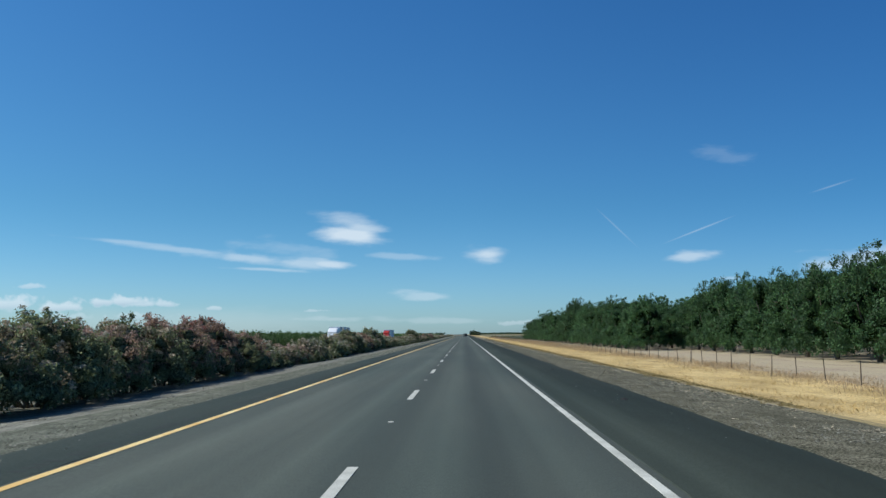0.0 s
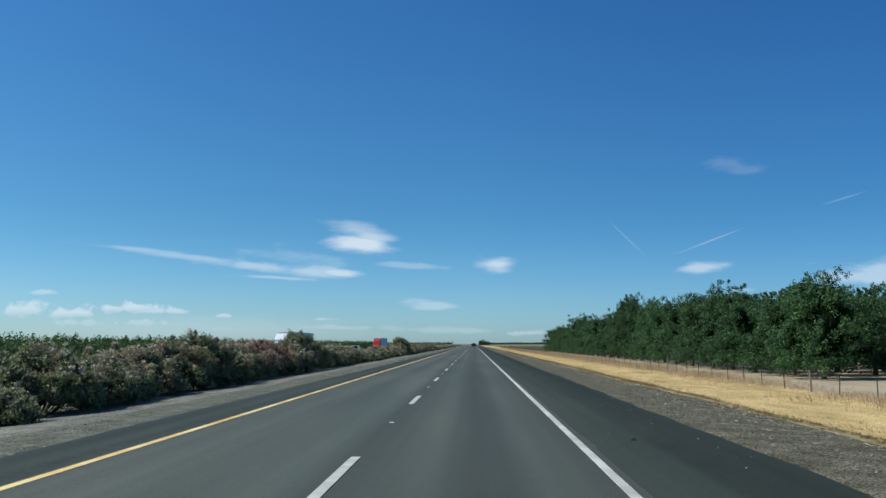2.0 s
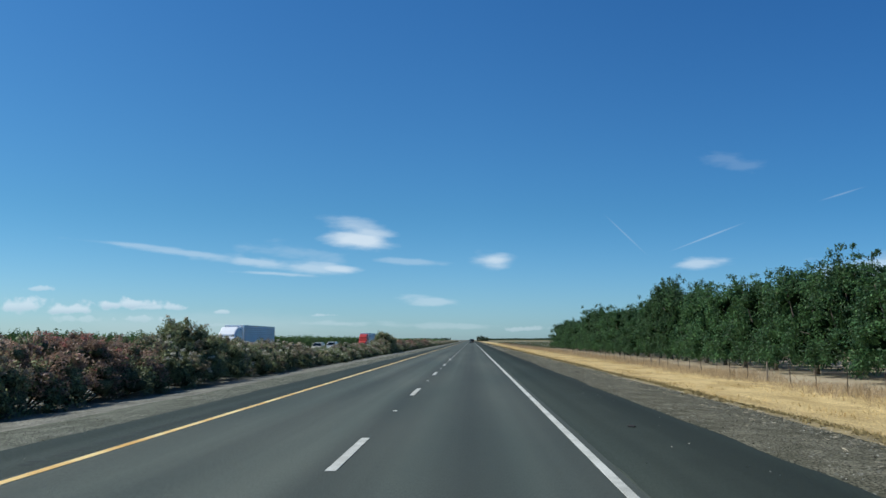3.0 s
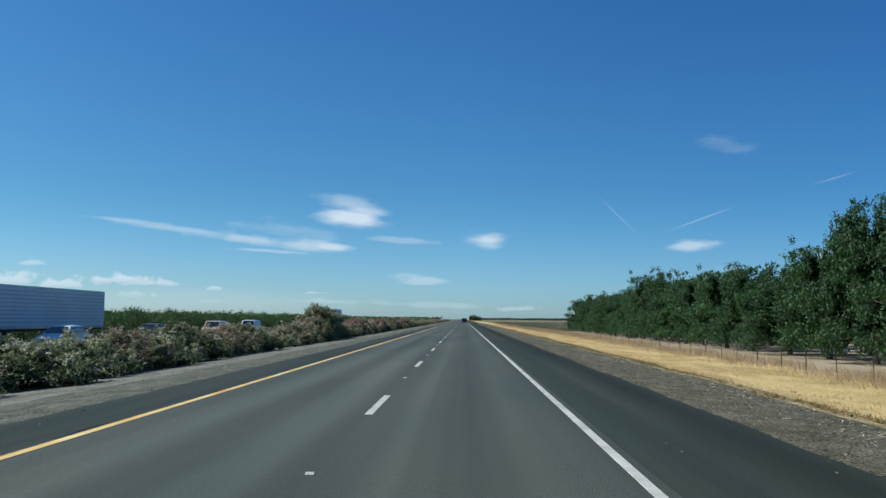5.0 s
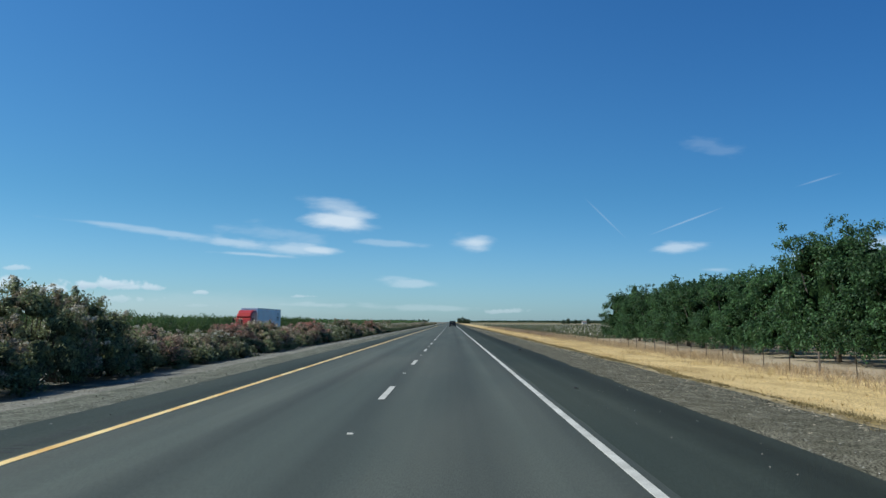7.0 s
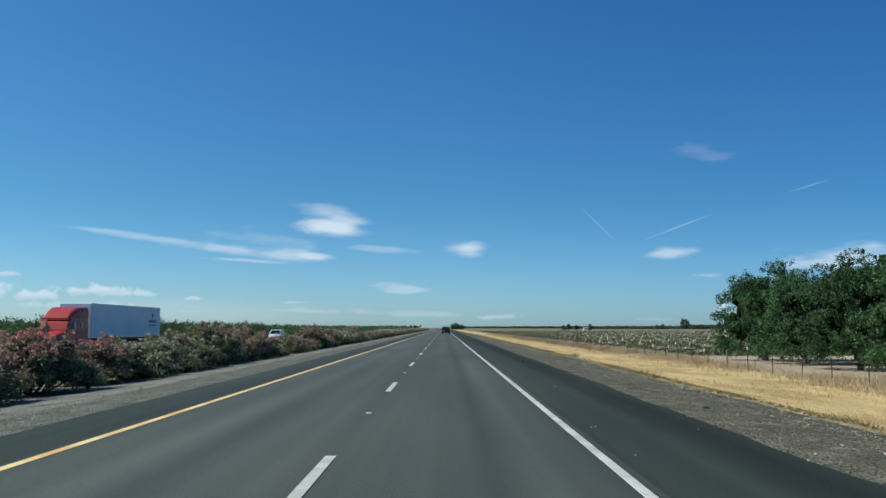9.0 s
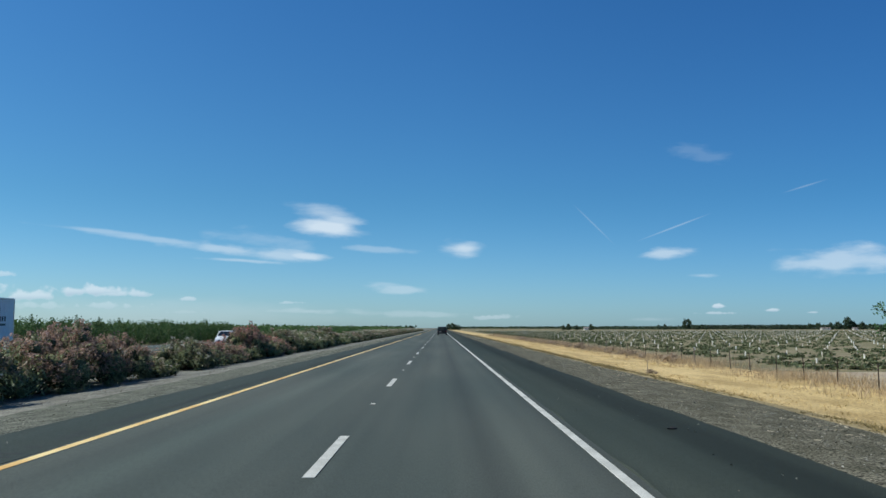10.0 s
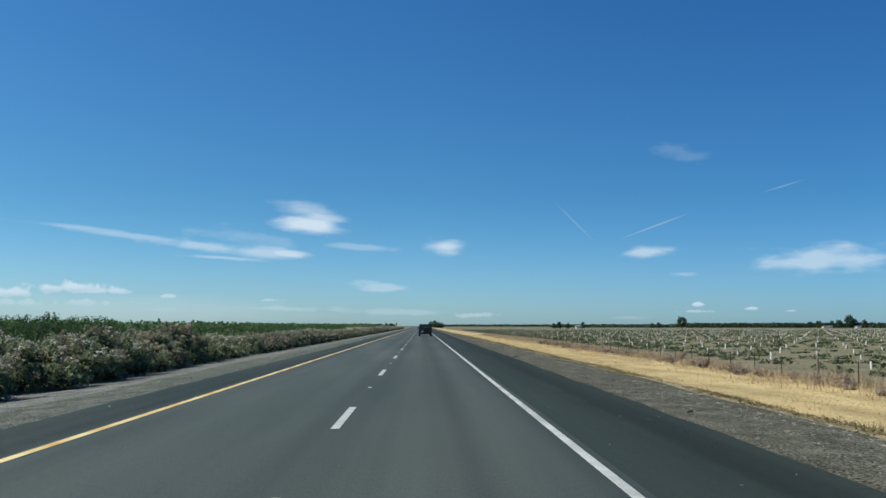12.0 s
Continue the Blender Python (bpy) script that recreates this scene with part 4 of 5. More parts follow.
def build_fence():
    rng = random.Random(3)
    fence = thing("fence", "low wire farm fence of thin weathered posts in dry grass", "fence")
    bm = bmesh.new()  # steel T post
    bmesh.ops.create_cube(bm, size=1, matrix=Matrix.Translation((0, 0, 0.5)) @ Matrix.Diagonal((0.05, 0.012, 1.3, 1)))
    bmesh.ops.create_cube(bm, size=1, matrix=Matrix.Translation((0, 0.016, 0.5)) @ Matrix.Diagonal((0.012, 0.03, 1.3, 1)))
    bmesh.ops.create_cube(bm, size=1, matrix=Matrix.Translation((0, 0.0, -0.05)) @ Matrix.Diagonal((0.12, 0.008, 0.12, 1)))
    steel = part("post", bm, POST_STEEL, fence)
    v, f = tube([(0, 0, -0.3), (0.01, 0, 0.5), (0, 0.01, 1.18), (0, 0.01, 1.2)], [0.055, 0.052, 0.05, 0.03], 8)
    wood = mesh_object("post", v, f, POST_WOOD, fence, "weathered wooden post")
    y, i = 14.0, 0
    while y < 560:
        src = wood if i % 9 == 4 else steel
        ob = src if i in (0, 4) else src.copy()
        if ob is not src:
            scene.collection.objects.link(ob)
            ob.parent = fence
        ob.location = (FENCE_X + rng.uniform(-0.06, 0.06), y, FENCE_Z + rng.uniform(-0.05, 0.03))
        ob.rotation_euler = (rng.uniform(-0.05, 0.05), rng.uniform(-0.05, 0.05), rng.uniform(-0.3, 0.3))
        y += POST_STEP * rng.uniform(0.93, 1.07)
        i += 1
    for h in (0.35, 0.62, 0.88, 1.08):
        pts = [(FENCE_X + 0.03, 14 + k * POST_STEP, FENCE_Z + h + rng.uniform(-0.02, 0.02)) for k in range(154)]
        v, f = tube(pts, [0.004] * len(pts), 3)
        mesh_object("wire", v, f, WIRE, fence)


# ---- dry grass, weeds and gravel ----
def blades(rng, x, y, z, height, spread, count, width=0.012, lay=1.0):
    """Tufts: `count` thin pointed blades from each foot."""
    k = len(x)
    base = np.repeat(np.stack([x, y, z], 1), count, 0) + np.concatenate([rng.normal(0, spread * 0.35, (k * count, 2)), np.zeros((k * count, 1))], 1)
    h = np.repeat(height, count)[:, None] * rng.uniform(0.5, 1.15, (k * count, 1))
    a = rng.uniform(0, 2 * math.pi, (k * count, 1))
    lean = np.concatenate([np.cos(a), np.sin(a), np.zeros_like(a)], 1) * h * rng.uniform(0.1, 0.75, (k * count, 1)) * lay
    side = np.concatenate([-np.sin(a + 0.7), np.cos(a + 0.7), np.zeros_like(a)], 1) * width * rng.uniform(0.7, 1.6, (k * count, 1))
    up = np.concatenate([np.zeros((k * count, 2)), h], 1)
    v = np.stack([base - side, base + side, base + lean + up], 1).reshape(-1, 3)
    return v, np.arange(len(v)).reshape(-1, 3)


def heights(x):
    return np.interp(x, [p[0] for p in PROFILE], [p[1] for p in PROFILE])


def build_weeds():
    g = np.random.default_rng(21)

    def along(k, y0, y1, power=1.0):
        return y0 + (y1 - y0) * g.uniform(0, 1, k) ** power

    def stuff(name, sets, mats, label):
        tagged(leaf_object(name, sets, mats), label, "grass", kind="stuff")

    # mown straw
    k = 13000
    x, y = g.uniform(10.3, 19.6, k), along(k, 18, 560, 1.15)
    v, f = blades(g, x, y, heights(x) - 0.02, np.full(k, 0.06), 0.7, 5, 0.013, 2.2)
    k = 5200  # heaps of cut straw
    y = along(k, 18, 520, 1.15)
    x = 11.2 + 8.6 * g.uniform(0, 1, k)
    heap = np.sin(x * 1.9 + 0.6 * np.sin(y * 0.21)) + np.sin(y * 0.37 + x * 0.4) + g.normal(0, 0.5, k)
    x, y = x[heap > 0.4], y[heap > 0.4]
    w, f2 = blades(g, x, y, heights(x) - 0.01, 0.10 + 0.10 * g.uniform(0, 1, len(x)), 0.55, 9, 0.012, 1.7)
    stuff("dry_grass", [(v, f, 0), (w, f2, 0)], [STRAW], "mown golden dry grass on the verge")
    # taller dead grass along the fence
    k = 22000
    y = along(k, 18, 560, 1.15)
    x = FENCE_X + 0.3 + g.normal(0, 1.35, k)
    tall = np.clip(0.34 + 0.22 * np.sin(y * 0.31) * np.sin(y * 0.083), 0.12, 0.6) * g.uniform(0.6, 1.3, k)
    v, f = blades(g, x, y, heights(x) - 0.02, tall * np.where(y < 112, 0.75, 1.3), 0.5, 5, 0.010)
    stuff("tall_dry_grass", [(v, f, 0)], [STRAW_BROWN], "tan tall dead grass along the fence")
    # olive weeds on the gravel's edge
    k = 5200
    y = along(k, 14, 520, 1.1)
    x = 10.3 + 0.22 * np.sin(y * 0.4) + 0.12 * np.sin(y * 1.3) + g.normal(0, 0.34, k)
    low = np.clip(0.75 + 0.4 * np.sin(y * 0.23) + 0.35 * np.sin(y * 0.71), 0.25, 1.4)
    mats = [((a, b, c + 0.01), (0.16 * q, 0.30 * q, 0.055 * q)) for a, b, c, q in zip(x, y, heights(x), low)]
    pts, way = in_blobs(g, mats, [13] * k, 0.2)
    pts[:, 2] = np.maximum(pts[:, 2], heights(pts[:, 0]) + 0.005)
    v, f = leaves(g, pts, np.tile((0, -0.3, 1.0), (len(pts), 1)), 0.10, 0.030, 0.7)
    k = 4200  # taller tufts among them
    y = along(k, 14, 480, 1.15)
    x = 10.75 + 0.30 * np.sin(y * 0.4) + g.normal(0, 0.36, k)
    tall = np.clip(0.10 + 0.06 * np.sin(y * 0.23) + 0.05 * np.sin(y * 0.71), 0.04, 0.20) * g.uniform(0.6, 1.3, k)
    w, f2 = blades(g, x, y, heights(x) - 0.02, tall, 0.45, 9, 0.009, 1.6)
    stuff("verge_weeds", [(v, f, 0), (w, f2, 0)], [OLIVE_WEED], "low olive weeds on the edge of the gravel")
    # loose stones on the verges
    k = 64000
    side = g.uniform(0, 1, k) < 0.55
    x = np.where(side, 6.3 + 3.4 * g.uniform(0, 1, k) ** 0.7, -5.5 - 4.6 * g.uniform(0, 1, k))
    y = along(k, 6, 400, 1.2)
    v, f = leaves(g, np.stack([x, y, heights(x) + 0.006], 1), np.tile((0, 0, 1.0), (k, 1)), 0.050, 0.036, 0.20, 0.0, 0.15)
    k = 8000
    x = 9.75 - np.abs(g.normal(0, 1.0, k))
    y = along(k, 8, 430, 1.2)
    w, f2 = leaves(g, np.stack([x, y, heights(x) + 0.012], 1), np.tile((0, 0, 1.0), (k, 1)), 0.17, 0.028, 0.12, 0.0, 0.1)
    litter = leaf_object("straw_litter", [(w, f2, 0)], [LITTER])
    tagged(litter, "pale straw bits blown over the gravel", "straw litter", kind="stuff")
    stones = leaf_object("loose_gravel", [(v, f, 0)], [PEBBLE])
    tagged(stones, "loose pale stones on the gravel verge", "gravel", kind="stuff")


# ---- young planting ----
def build_young_field():
    g = np.random.default_rng(31)
    rng = random.Random(9)
    bm = bmesh.new()
    bmesh.ops.create_cone(bm, cap_ends=True, segments=8, radius1=0.085, radius2=0.078, depth=0.60, matrix=Matrix.Translation((0, 0, 0.30)))
    guard = part("tree_guard", bm, GUARD)
    tagged(guard, "white paper tree guard round a sapling", "tree guard", "guards in the young field")
    rows = [29.8 + 7.3 * i for i in range(50)]
    near, far = [], []
    for i, x in enumerate(rows):
        y = 387.4 - 8 * 7.3
        while y < 900:
            q = (x + rng.uniform(-0.15, 0.15), y + rng.uniform(-0.2, 0.2))
            if rng.random() < 0.88:
                (near if y < 470 and x < 130 else far).append(q)
            y += 7.3
    near.sort(key=lambda q: q[0] - 0.3 * q[1])
    far += near[300:]
    for i, (x, y) in enumerate(near[:300]):
        m = pose(x, y, FIELD_Z, rng.uniform(-6, 6), rng.uniform(-6, 6), rng.uniform(0, 360))
        ob = guard if i == 0 else copy_thing(guard, m)
        ob.matrix_basis = m
        s = rng.uniform(0.65, 1.05)
        ob.scale = (s, s, s)
    pieces = []
    for x, y in far:
        h, r = rng.uniform(0.34, 0.6), 0.08
        v = [(x - r, y - r, FIELD_Z), (x + r, y - r, FIELD_Z), (x + r, y + r, FIELD_Z), (x - r, y + r, FIELD_Z)]
        v += [(a, b, FIELD_Z + h) for a, b, _ in v]
        pieces.append((v, [(0, 1, 5, 4), (1, 2, 6, 5), (2, 3, 7, 6), (3, 0, 4, 7), (4, 5, 6, 7)]))
    v, f = merged(pieces)
    ob = mesh_object("far_tree_guards", v, f, GUARD)
    tagged(ob, "rows of white tree guards in the young field", "tree guards", kind="stuff")
    # low weed mats drawn out across the rows, and the saplings' leaves over the guards
    k = 7000
    x = 26.0 + g.uniform(0, 1, k) ** 1.5 * 330
    y = ORCHARD_END + 6 + g.uniform(0, 1, k) ** 1.4 * 520
    y = np.where(g.uniform(0, 1, k) < 0.75, np.round((y - 387.4) / 7.3) * 7.3 + 387.4 + g.normal(0, 0.7, k), y)
    big = g.uniform(0.4, 1.2, k)
    mats = [((a, b, FIELD_Z + 0.02), (1.15 * q, 0.65 * q, 0.38 * q)) for a, b, q in zip(x, y, big)]
    pts, way = in_blobs(g, mats, [20] * k, 0.25)
    pts[:, 2] = FIELD_Z + np.abs(pts[:, 2] - FIELD_Z)
    v, f = leaves(g, pts, way + np.array((0, 0, 0.4)), 0.36, 0.22, 0.6)
    tagged(leaf_object("field_weeds", [(v, f, 0)], [GREY_WEED]), "grey-green weeds between the young trees", "weeds", kind="stuff")
    spots = np.array((near + far)[:2600])
    at = np.repeat(spots, 7, 0)
    z = FIELD_Z + 0.45 + np.abs(g.normal(0, 0.28, len(at)))
    v, f = leaves(g, np.stack([at[:, 0] + g.normal(0, 0.13, len(at)), at[:, 1] + g.normal(0, 0.13, len(at)), z], 1), np.tile((0, -0.6, 0.6), (len(at), 1)), 0.20, 0.09, 0.6)
    tagged(leaf_object("sapling_leaves", [(v, f, 0)], [GREY_WEED]), "sparse leaves of young saplings over their guards", "saplings", kind="stuff")


# ---- distance ----
def far_belt(name, label, x0, y0, x1, y1, height, count, seed, size=4.0):
    g = np.random.default_rng(seed)
    s = g.uniform(0, 1, count)
    x, y = x0 + (x1 - x0) * s, y0 + (y1 - y0) * s
    top = height * (0.90 + 0.10 * np.sin(s * 61 + seed) * np.sin(s * 173))
    z = -1.0 + g.beta(1.5, 1.3, count) * top
    v, f = leaves(g, np.stack([x + g.normal(0, 3, count), y + g.normal(0, 5, count), z], 1), np.tile((0, -1, 0.5), (count, 1)), size, size * 0.6, 0.5)
    tagged(leaf_object(name, [(v, f, 0)], [DARK_LEAF]), label, "trees", kind="stuff")


def build_distance():
    far_belt("far_tree_belt", "dark far belt of orchard trees", 190, 1480, 340, 1385, 3.6, 2600, 1, 2.6)
    far_belt("far_tree_belt", "dark far belt of orchard trees", 340, 1385, 560, 1230, 6.2, 6000, 5, 2.6)
    far_belt("far_tree_belt", "dark far belt of orchard trees", 30, 2500, 430, 1650, 5.0, 3600, 2, 4)
    far_belt("far_tree_belt", "dark far belt of orchard trees", 540, 1240, 1150, 830, 6.2, 9000, 3, 2.6)
    far_belt("far_tree_belt", "far green belt of orchard trees", -40, 1500, -500, 1500, 5.5, 2600, 4)
    rng = random.Random(17)
    tall = [broad_tree("far_tree", "dark broad tree on the far edge of the fields", "far trees", 90 + i, 9.0, 4.6, 1.0, DARK_LEAF, 1300, 1.0, 24, 0) for i in range(2)]
    plant(tall, [(16.5, 1250, 0.85), (12, 1262, 0.8), (20, 1258, 0.75), (24, 1254, 0.7), (126, 1080, 0.55), (132, 1085, 0.65), (139, 1078, 0.5), (154, 1082, 0.6), (262, 1225, 0.6),
                 (270, 1228, 0.65), (297, 1230, 1.2), (306, 1222, 0.5), (318, 1226, 0.55), (436, 1212, 0.8), (448, 1216, 0.85), (460, 1210, 0.8), (470, 1214, 0.95), (480, 1210, 1.45),
                 (488, 1214, 1.1), (496, 1208, 0.9)], rng, 0.92, 1.08)


build_hedge()
build_orchards()
build_fence()
build_weeds()
build_young_field()
build_distance()


# ---- vehicles ----
def loft(sections, caps=True):
    """A skin over rings of equal length."""
    k = len(sections[0])
    verts = [Vector(p) for ring in sections for p in ring]
    faces = []
    for j in range(len(sections) - 1):
        for i in range(k):
            a, b = j * k + i, j * k + (i + 1) % k
            faces.append((a, b, b + k, a + k))
    if caps:
        faces.append(tuple(range(k))[::-1])
        faces.append(tuple(range((len(sections) - 1) * k, len(sections) * k)))
    return verts, faces


def ring(y, half, low, high, top_half, corner=0.10):
    """A cross-section at y: wide at the waist, narrower on top, with cut corners."""
    c = min(corner, (high - low) * 0.3)
    return [(-half + c, y, low), (half - c, y, low), (half, y, low + c), (half, y, low + (high - low) * 0.55), (top_half, y, high - c * 0.4), (top_half - c, y, high),
            (-top_half + c, y, high), (-top_half, y, high - c * 0.4), (-half, y, low + (high - low) * 0.55), (-half, y, low + c)]


def box_piece(x0, x1, y0, y1, z0, z1, bevel=0.02):
    bm = bmesh.new()
    bmesh.ops.create_cube(bm, size=1, matrix=Matrix.Translation(((x0 + x1) / 2, (y0 + y1) / 2, (z0 + z1) / 2)) @ Matrix.Diagonal((x1 - x0, y1 - y0, z1 - z0, 1)))
    if bevel:
        bmesh.ops.bevel(bm, geom=bm.edges[:], offset=bevel, segments=1, affect="EDGES")
    return bm


def panel(name, corners, mat, parent, depth=0.012, label=""):
    """A thin plate on four corners, thickened along its normal."""
    c = [Vector(p) for p in corners]
    nrm = (c[1] - c[0]).cross(c[3] - c[0]).normalized() * depth
    v = [p for p in c] + [p + nrm for p in c]
    f = [(3, 2, 1, 0), (4, 5, 6, 7), (0, 1, 5, 4), (1, 2, 6, 5), (2, 3, 7, 6), (3, 0, 4, 7)]
    return mesh_object(name, v, f, mat, parent, label)


def wheel(parent, x, y, radius, width, rim=ALLOY):
    """Tyre and rim with its axle across the vehicle."""
    v, f = tube([(x - width / 2, y, radius), (x - width * 0.36, y, radius), (x + width * 0.36, y, radius), (x + width / 2, y, radius)],
                [radius * 0.90, radius, radius, radius * 0.90], 18)
    tyre = mesh_object("wheel", v, f, RUBBER, parent)
    side = 1 if x > 0 else -1
    v, f = tube([(x + side * width * 0.40, y, radius), (x + side * (width / 2 + 0.012), y, radius), (x + side * (width / 2 + 0.004), y, radius)],
                [radius * 0.62, radius * 0.60, radius * 0.25], 14)
    mesh_object("rim", v, f, rim, tyre)


def car(name, label, x, y, z, paint, length=4.6, width=1.82, belt=0.92, roof=1.45, hood=1.15, boot=0.9, clearance=0.2, boxy=0.0, turn=0.0, radius=0.33):
    """A passenger car with its nose towards -y; hood and boot are the lengths before and behind the cabin."""
    ob = thing(name, label, "car", at=(x, y, z))
    ob.rotation_euler = (0, 0, radians(turn))
    w = width / 2
    sections = [(0.00, 0.80, clearance + 0.18, belt * 0.62, 0.74), (0.10, 0.93, clearance + 0.04, belt * 0.80, 0.84), (0.55, 0.99, clearance, belt * 0.90, 0.90),
                (hood, 1.0, clearance, belt, 0.95), (length * 0.5, 1.0, clearance, belt + 0.02, 0.96), (length - boot, 1.0, clearance, belt + 0.04, 0.95),
                (length - 0.25, 0.98, clearance + 0.03, belt + 0.02, 0.90), (length, 0.86, clearance + 0.14, belt * 0.93, 0.80)]
    v, f = loft([ring(sy, w * a, lo, hi, w * b) for sy, a, lo, hi, b in sections])
    body = mesh_object("body", v, f, paint, ob, smooth=False)
    rake, tail = 0.75 - 0.35 * boxy, 0.62 - 0.50 * boxy
    y0, y1 = hood - 0.05, length - boot + 0.30 * (1 - boxy)
    base_w, top_w = w * 0.93, w * (0.74 + 0.10 * boxy)
    lo, hi = belt - 0.03, roof
    rings = [ring(y0, base_w, lo - 0.02, lo + 0.03, base_w * 0.98, 0.01), ring(y0 + rake, base_w, lo, hi - 0.04, top_w, 0.08), ring((y0 + y1) / 2, base_w, lo, hi, top_w, 0.10),
             ring(y1 - tail, base_w, lo, hi - 0.05, top_w, 0.08), ring(y1, base_w, lo - 0.02, lo + 0.03, base_w * 0.98, 0.01)]
    v, f = loft(rings)
    cabin = mesh_object("cabin", v, f, paint, ob)
    e = 0.012
    panel("windshield", [(-base_w * 0.90, y0 + 0.04 - e, lo + 0.07), (base_w * 0.90, y0 + 0.04 - e, lo + 0.07), (top_w * 0.86, y0 + rake - 0.07 - e, hi - 0.10), (-top_w * 0.86, y0 + rake - 0.07 - e, hi - 0.10)], GLASS, cabin, 0.02)
    panel("rear_window", [(base_w * 0.86, y1 - 0.05 + e, lo + 0.08), (-base_w * 0.86, y1 - 0.05 + e, lo + 0.08), (-top_w * 0.84, y1 - tail + 0.06 + e, hi - 0.11), (top_w * 0.84, y1 - tail + 0.06 + e, hi - 0.11)], GLASS, cabin, 0.02)
    mid = (y0 + rake + y1 - tail) / 2 + 0.05
    waist, high = lo + (hi - lo) * 0.26, hi - 0.13
    k = (high - lo) / (hi - lo)
    wx = base_w + 0.004
    tx = base_w + (top_w - base_w) * max(0.0, (k - 0.55) / 0.45) + 0.010
    for s in (-1, 1):
        for a0, a1, b0, b1 in ((y0 + 0.42, mid - 0.04, y0 + rake + 0.02, mid - 0.04), (mid + 0.04, y1 - 0.38, mid + 0.04, y1 - tail - 0.03)):
            q = [(s * wx, a0, waist), (s * wx, a1, waist), (s * tx, b1, high), (s * tx, b0, high)]
            panel("side_window", q if s > 0 else [q[1], q[0], q[3], q[2]], GLASS, cabin, 0.012)
        bm = box_piece(s * w * 1.0 - 0.02, s * w * 1.0 + 0.10 * s if s > 0 else s * w + 0.02, y0 + 0.40, y0 + 0.52, belt + 0.02, belt + 0.15, 0.02) if s > 0 else \
            box_piece(-w - 0.10, -w + 0.02, y0 + 0.40, y0 + 0.52, belt + 0.02, belt + 0.15, 0.02)
        part("mirror", bm, paint, ob)
        lamp = [(s * w * 0.50, 0.055, belt * 0.60), (s * w * 0.86, 0.13, belt * 0.60), (s * w * 0.88, 0.16, belt * 0.74), (s * w * 0.52, 0.07, belt * 0.70)]
        panel("headlamp", lamp if s > 0 else lamp[::-1], LAMP_GLASS, ob, 0.03)
        tl = [(s * w * 0.84, length - 0.03, belt * 0.70), (s * w * 0.50, length - 0.005, belt * 0.70), (s * w * 0.50, length - 0.02, belt * 0.86), (s * w * 0.84, length - 0.05, belt * 0.86)]
        panel("tail_lamp", tl if s > 0 else tl[::-1], TAIL_RED, ob, 0.03)
        for wy in (0.88, length - 0.92):
            wheel(ob, s * (w - 0.10), wy, radius, 0.22)
            v, f = tube([(s * (w - 0.24), wy, radius), (s * (w + 0.004), wy, radius)], [radius + 0.07, radius + 0.07], 16)
            mesh_object("wheel_arch", v, f, TRIM_BLACK, body)
    part("grille", box_piece(-w * 0.46, w * 0.46, -0.015, 0.08, belt * 0.48, belt * 0.62, 0.01), TRIM_BLACK, ob)
    part("bumper", box_piece(-w * 0.84, w * 0.84, -0.04, 0.12, clearance + 0.06, clearance + 0.22, 0.03), TRIM_BLACK if boxy > 0.5 else paint, ob)
    part("number_plate", box_piece(-0.16, 0.16, -0.05, -0.035, clearance + 0.24, clearance + 0.38, 0), PLATE, ob)
    return ob


def pickup(name, label, x, y, z, paint):
    ob = car(name, label, x, y, z, paint, 5.6, 1.98, 1.12, 1.86, 1.45, 2.0, 0.32, 0.55, radius=0.39)
    part("load_bed", box_piece(-0.86, 0.86, 3.85, 5.5, 1.10, 1.22, 0.02), TRIM_BLACK, ob, "open dark load bed")
    return ob


